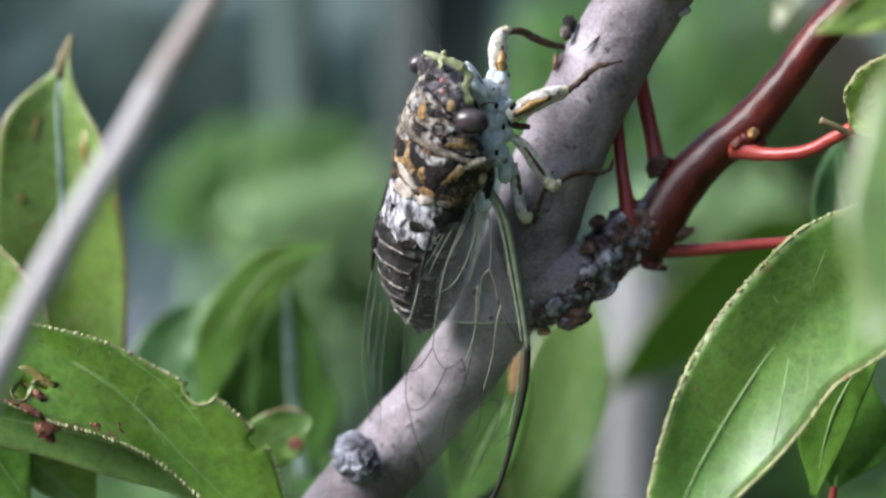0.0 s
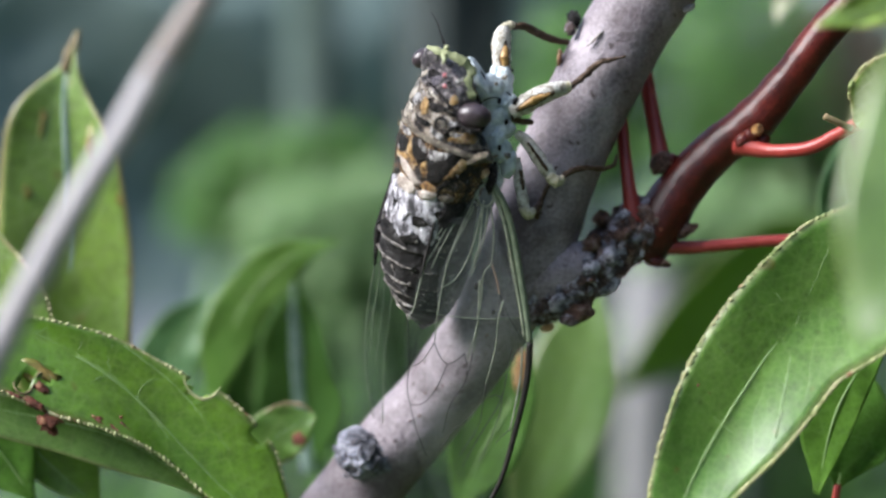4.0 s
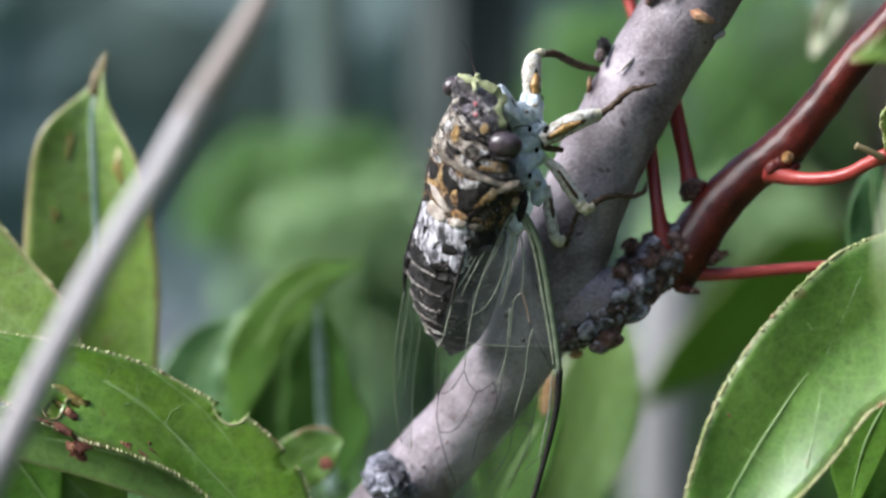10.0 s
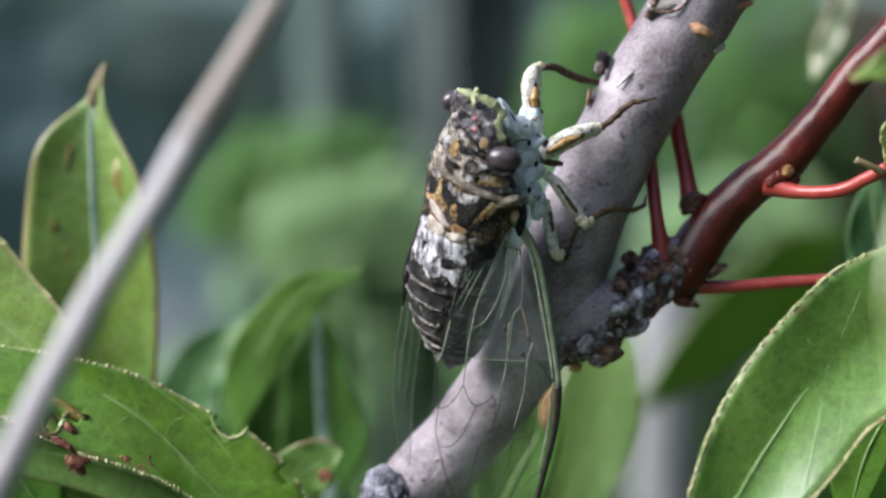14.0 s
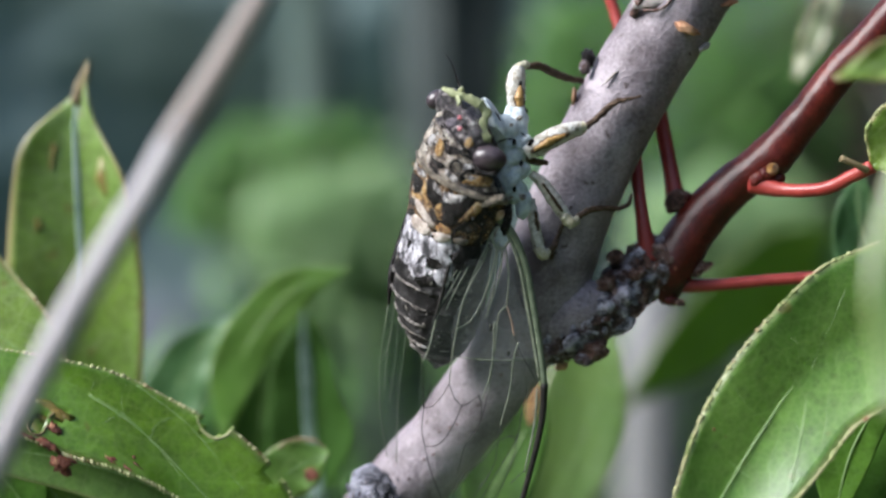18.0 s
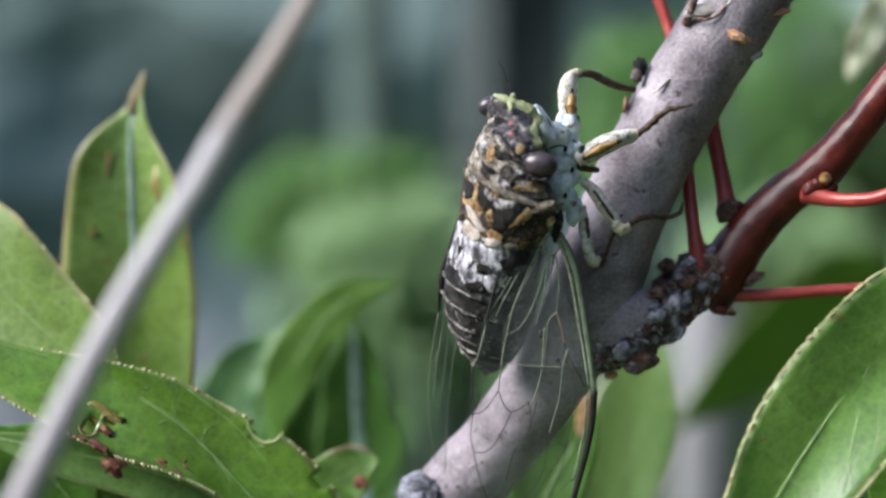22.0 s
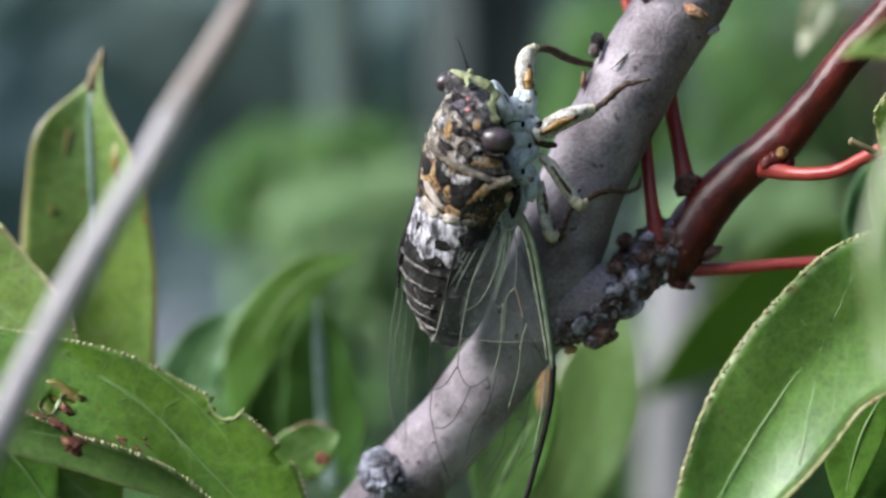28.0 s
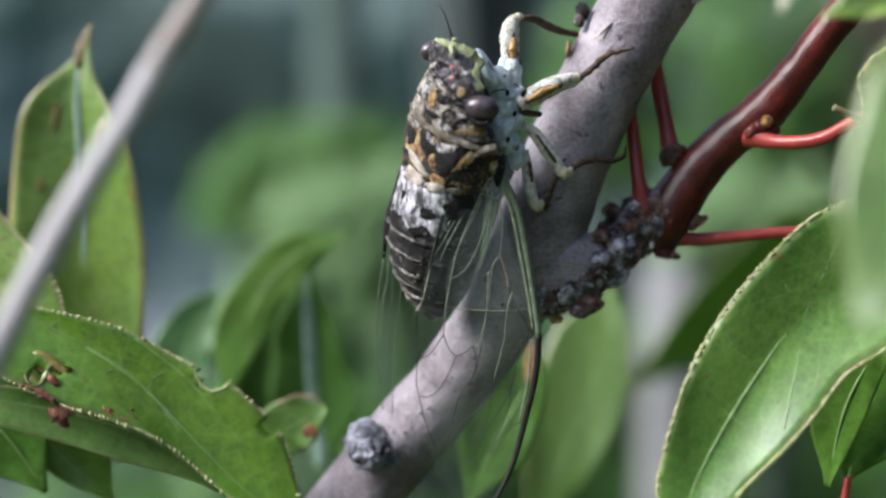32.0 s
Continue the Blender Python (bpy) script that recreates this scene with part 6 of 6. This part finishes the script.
def leaf_cloud(name, label, centre, size, count, long, material, seed, stems=6):
    """A shrub: thin stems from the ground and a crown of single pointed leaves with gaps."""
    r = random.Random(seed)
    ob = new(name)
    ob.location = (centre[0], centre[1], 0.0)
    tagged(ob, label, "shrub")
    verts, faces = [], []
    for k in range(count):
        while True:
            d = Vector((r.uniform(-1, 1), r.uniform(-1, 1), r.uniform(-1, 1)))
            if d.length < 1:
                break
        p = Vector((d.x * size[0], d.y * size[1], d.z * size[2] + centre[2]))
        if size[0] < 0.3 and noise.noise(p * 45 + Vector((seed, 0, 0))) < -0.2:
            continue
        face = Vector((r.uniform(-1, 1) - 0.6, r.uniform(-1, 1) - 0.45, r.uniform(-0.4, 1) + 0.5)).normalized()
        a = face.cross(Vector((r.uniform(-1, 1), r.uniform(-1, 1), r.uniform(-1, 1)))).normalized()
        b = a.cross(face)
        s = long * r.uniform(0.6, 1.2)
        up = a.cross(b) * s * 0.08
        i = len(verts)
        verts += [p, p + a * s * 0.35 + b * s * 0.2 + up, p + a * s * 0.38, p + a * s * 0.35 - b * s * 0.2 + up, p + a * s]
        faces += [(i, i + 1, i + 2), (i, i + 2, i + 3), (i + 1, i + 4, i + 2), (i + 2, i + 4, i + 3)]
    me = bpy.data.meshes.new("crown")
    me.from_pydata([tuple(v) for v in verts], [], faces)
    me.materials.append(material)
    crown = new("crown", me)
    crown.parent = ob
    tagged(crown, kind="stuff")
    BASE[ob.name] = (Vector((centre[0], centre[1], 0)) - O) * 1000
    for k in range(stems):
        top = Vector((r.uniform(-0.6, 0.6) * size[0], r.uniform(-0.6, 0.6) * size[1], centre[2] + r.uniform(-0.3, 0.6) * size[2]))
        base = Vector((r.uniform(-0.15, 0.15) * size[0], r.uniform(-0.15, 0.15) * size[1], 0))
        mid = base.lerp(top, 0.5) + Vector((r.uniform(-0.05, 0.05), 0, 0.03))
        to = lambda q: (q + Vector((centre[0], centre[1], 0)) - O) * 1000
        part("stem", tube([to(base), to(mid), to(top)], [7, 5, 2.5], 10, 7, 0.5, 0.02), TRUNK, ob)
    return ob


# x across, y ahead, z up, in metres
leaf_cloud("shrub", "bright green shrub in soft focus", (-0.078, 0.95, 1.225), (0.07, 0.05, 0.04), 2600, 0.018, BUSH_GREEN, 1)
leaf_cloud("shrub", "pale green shrub in soft focus", (-0.044, 0.8, 1.199), (0.046, 0.03, 0.036), 1500, 0.014, BUSH_PALE, 2)
leaf_cloud("shrub", "bright green shrub beyond the branch", (0.17, 0.95, 1.27), (0.07, 0.06, 0.10), 2400, 0.018, BUSH_GREEN, 3)
leaf_cloud("shrub", "pale green shrub beyond the branch", (0.155, 0.86, 1.2), (0.05, 0.03, 0.034), 1300, 0.015, BUSH_PALE, 8)
leaf_cloud("shrub", "low green shrub in soft focus", (-0.03, 0.92, 0.61), (0.4, 0.16, 0.565), 11000, 0.04, BUSH_GREEN, 4)
leaf_cloud("shrub", "low green shrub in soft focus", (0.24, 0.95, 0.62), (0.24, 0.16, 0.575), 8000, 0.04, BUSH_GREEN, 9)
leaf_cloud("shrub", "brown and olive shrub, half bare", (0.265, 1.1, 1.27), (0.065, 0.06, 0.1), 2400, 0.02, BUSH_BROWN, 7)
leaf_cloud("shrub", "soft green shrub behind the insect", (-0.052, 0.98, 1.165), (0.055, 0.05, 0.065), 1700, 0.016, BUSH_GREEN, 12)
leaf_cloud("shrub", "low green shrub behind the post", (0.14, 1.0, 1.07), (0.1, 0.06, 0.085), 900, 0.035, BUSH_GREEN, 13)
leaf_cloud("shrub", "pale green shrub just behind the insect", (-0.012, 0.9, 1.17), (0.04, 0.03, 0.05), 1300, 0.014, BUSH_PALE, 14)
leaf_cloud("shrub", "green shrub beyond the forelegs", (0.09, 0.95, 1.28), (0.04, 0.04, 0.06), 1400, 0.016, BUSH_GREEN, 15)
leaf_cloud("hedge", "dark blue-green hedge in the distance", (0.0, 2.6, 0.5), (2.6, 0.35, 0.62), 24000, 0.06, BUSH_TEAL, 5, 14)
# out of view: added on the right to block sky light from that side
leaf_cloud("hedge", "unseen tall dark hedge added to block light from the right", (1.5, 0.4, 1.6), (0.45, 2.6, 2.0), 24000, 0.14, BUSH_BLOCKER, 10, 14)

bm = bmesh.new()
rows = []
for i in range(121):
    w = radians(-170 + 340 * i / 120)
    top = 5.5 + 1.3 * noise.noise(Vector((w * 6, 0, 0))) + 0.6 * noise.noise(Vector((w * 23, 4, 0)))
    row = []
    for j in range(15):
        z = top * j / 14
        d = 11 + 0.8 * noise.noise(Vector((w * 7, z * 0.9, 2))) - 0.5 * math.sin(math.pi * j / 14)
        row.append(bm.verts.new((math.sin(w) * d, math.cos(w) * d, z - 0.05)))
    rows.append(row)
for r0, r1 in zip(rows, rows[1:]):
    for j in range(14):
        bm.faces.new((r0[j], r0[j + 1], r1[j + 1], r1[j]))
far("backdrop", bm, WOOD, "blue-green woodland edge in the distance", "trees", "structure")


def trunk(base, top, r0, r1, label, material, name="tree_trunk"):
    ob = new(name)
    ob.location = base
    tagged(ob, label, "tree" if material is not POST else "post")
    BASE[ob.name] = (Vector(base) - O) * 1000
    to = lambda q: (Vector(q) - O) * 1000
    part("trunk" if material is not POST else "shaft", tube([to(base), to(Vector(base).lerp(Vector(top), 0.5)), to(top)], [r0, (r0 + r1) / 2, r1], 20, 16, r0 * 0.15, 0.02), material, ob)
    r = random.Random(int(r0))
    for k in range(9):
        # bark ridges or moss cushions on the side towards the light
        w = r.uniform(-2.4, 0.6)
        z0 = r.uniform(0.05, 0.7) * top[2]
        z1 = z0 + r.uniform(0.15, 0.3) * top[2]
        rim = [to((base[0] + math.cos(w) * r0 * 0.00098, base[1] + math.sin(w) * r0 * 0.00098, z)) for z in (z0, (z0 + z1) / 2, z1)]
        part("bark_ridge", tube(rim, [r0 * 0.04, r0 * 0.12, r0 * 0.04], 12, 8, r0 * 0.05, 0.03), material, ob)
    return ob


trunk((0.035, 1.9, 0), (0.03, 1.9, 2.4), 66, 54, "dark rough tree trunk, blurred", TRUNK)
trunk((-0.12, 1.7, 0), (-0.115, 1.7, 1.85), 30, 26, "pale mossy sapling trunk", MOSSY, "sapling")
trunk((0.088, 0.75, 0), (0.101, 0.75, 1.186), 15, 14, "weathered pale wooden post", POST, "post")
bm = bmesh.new()
bmesh.ops.create_icosphere(bm, subdivisions=4, radius=1.0)
for v in bm.verts:
    k = 1 + 0.25 * noise.noise(v.co * 1.8)
    v.co = Vector((v.co.x * 0.45 * k - 0.55, v.co.y * 0.3 * k + 2.0, v.co.z * 0.62 * k + 0.5))
far("boulder", bm, SLATE, "slate-grey boulder behind the shrubs", "rock")
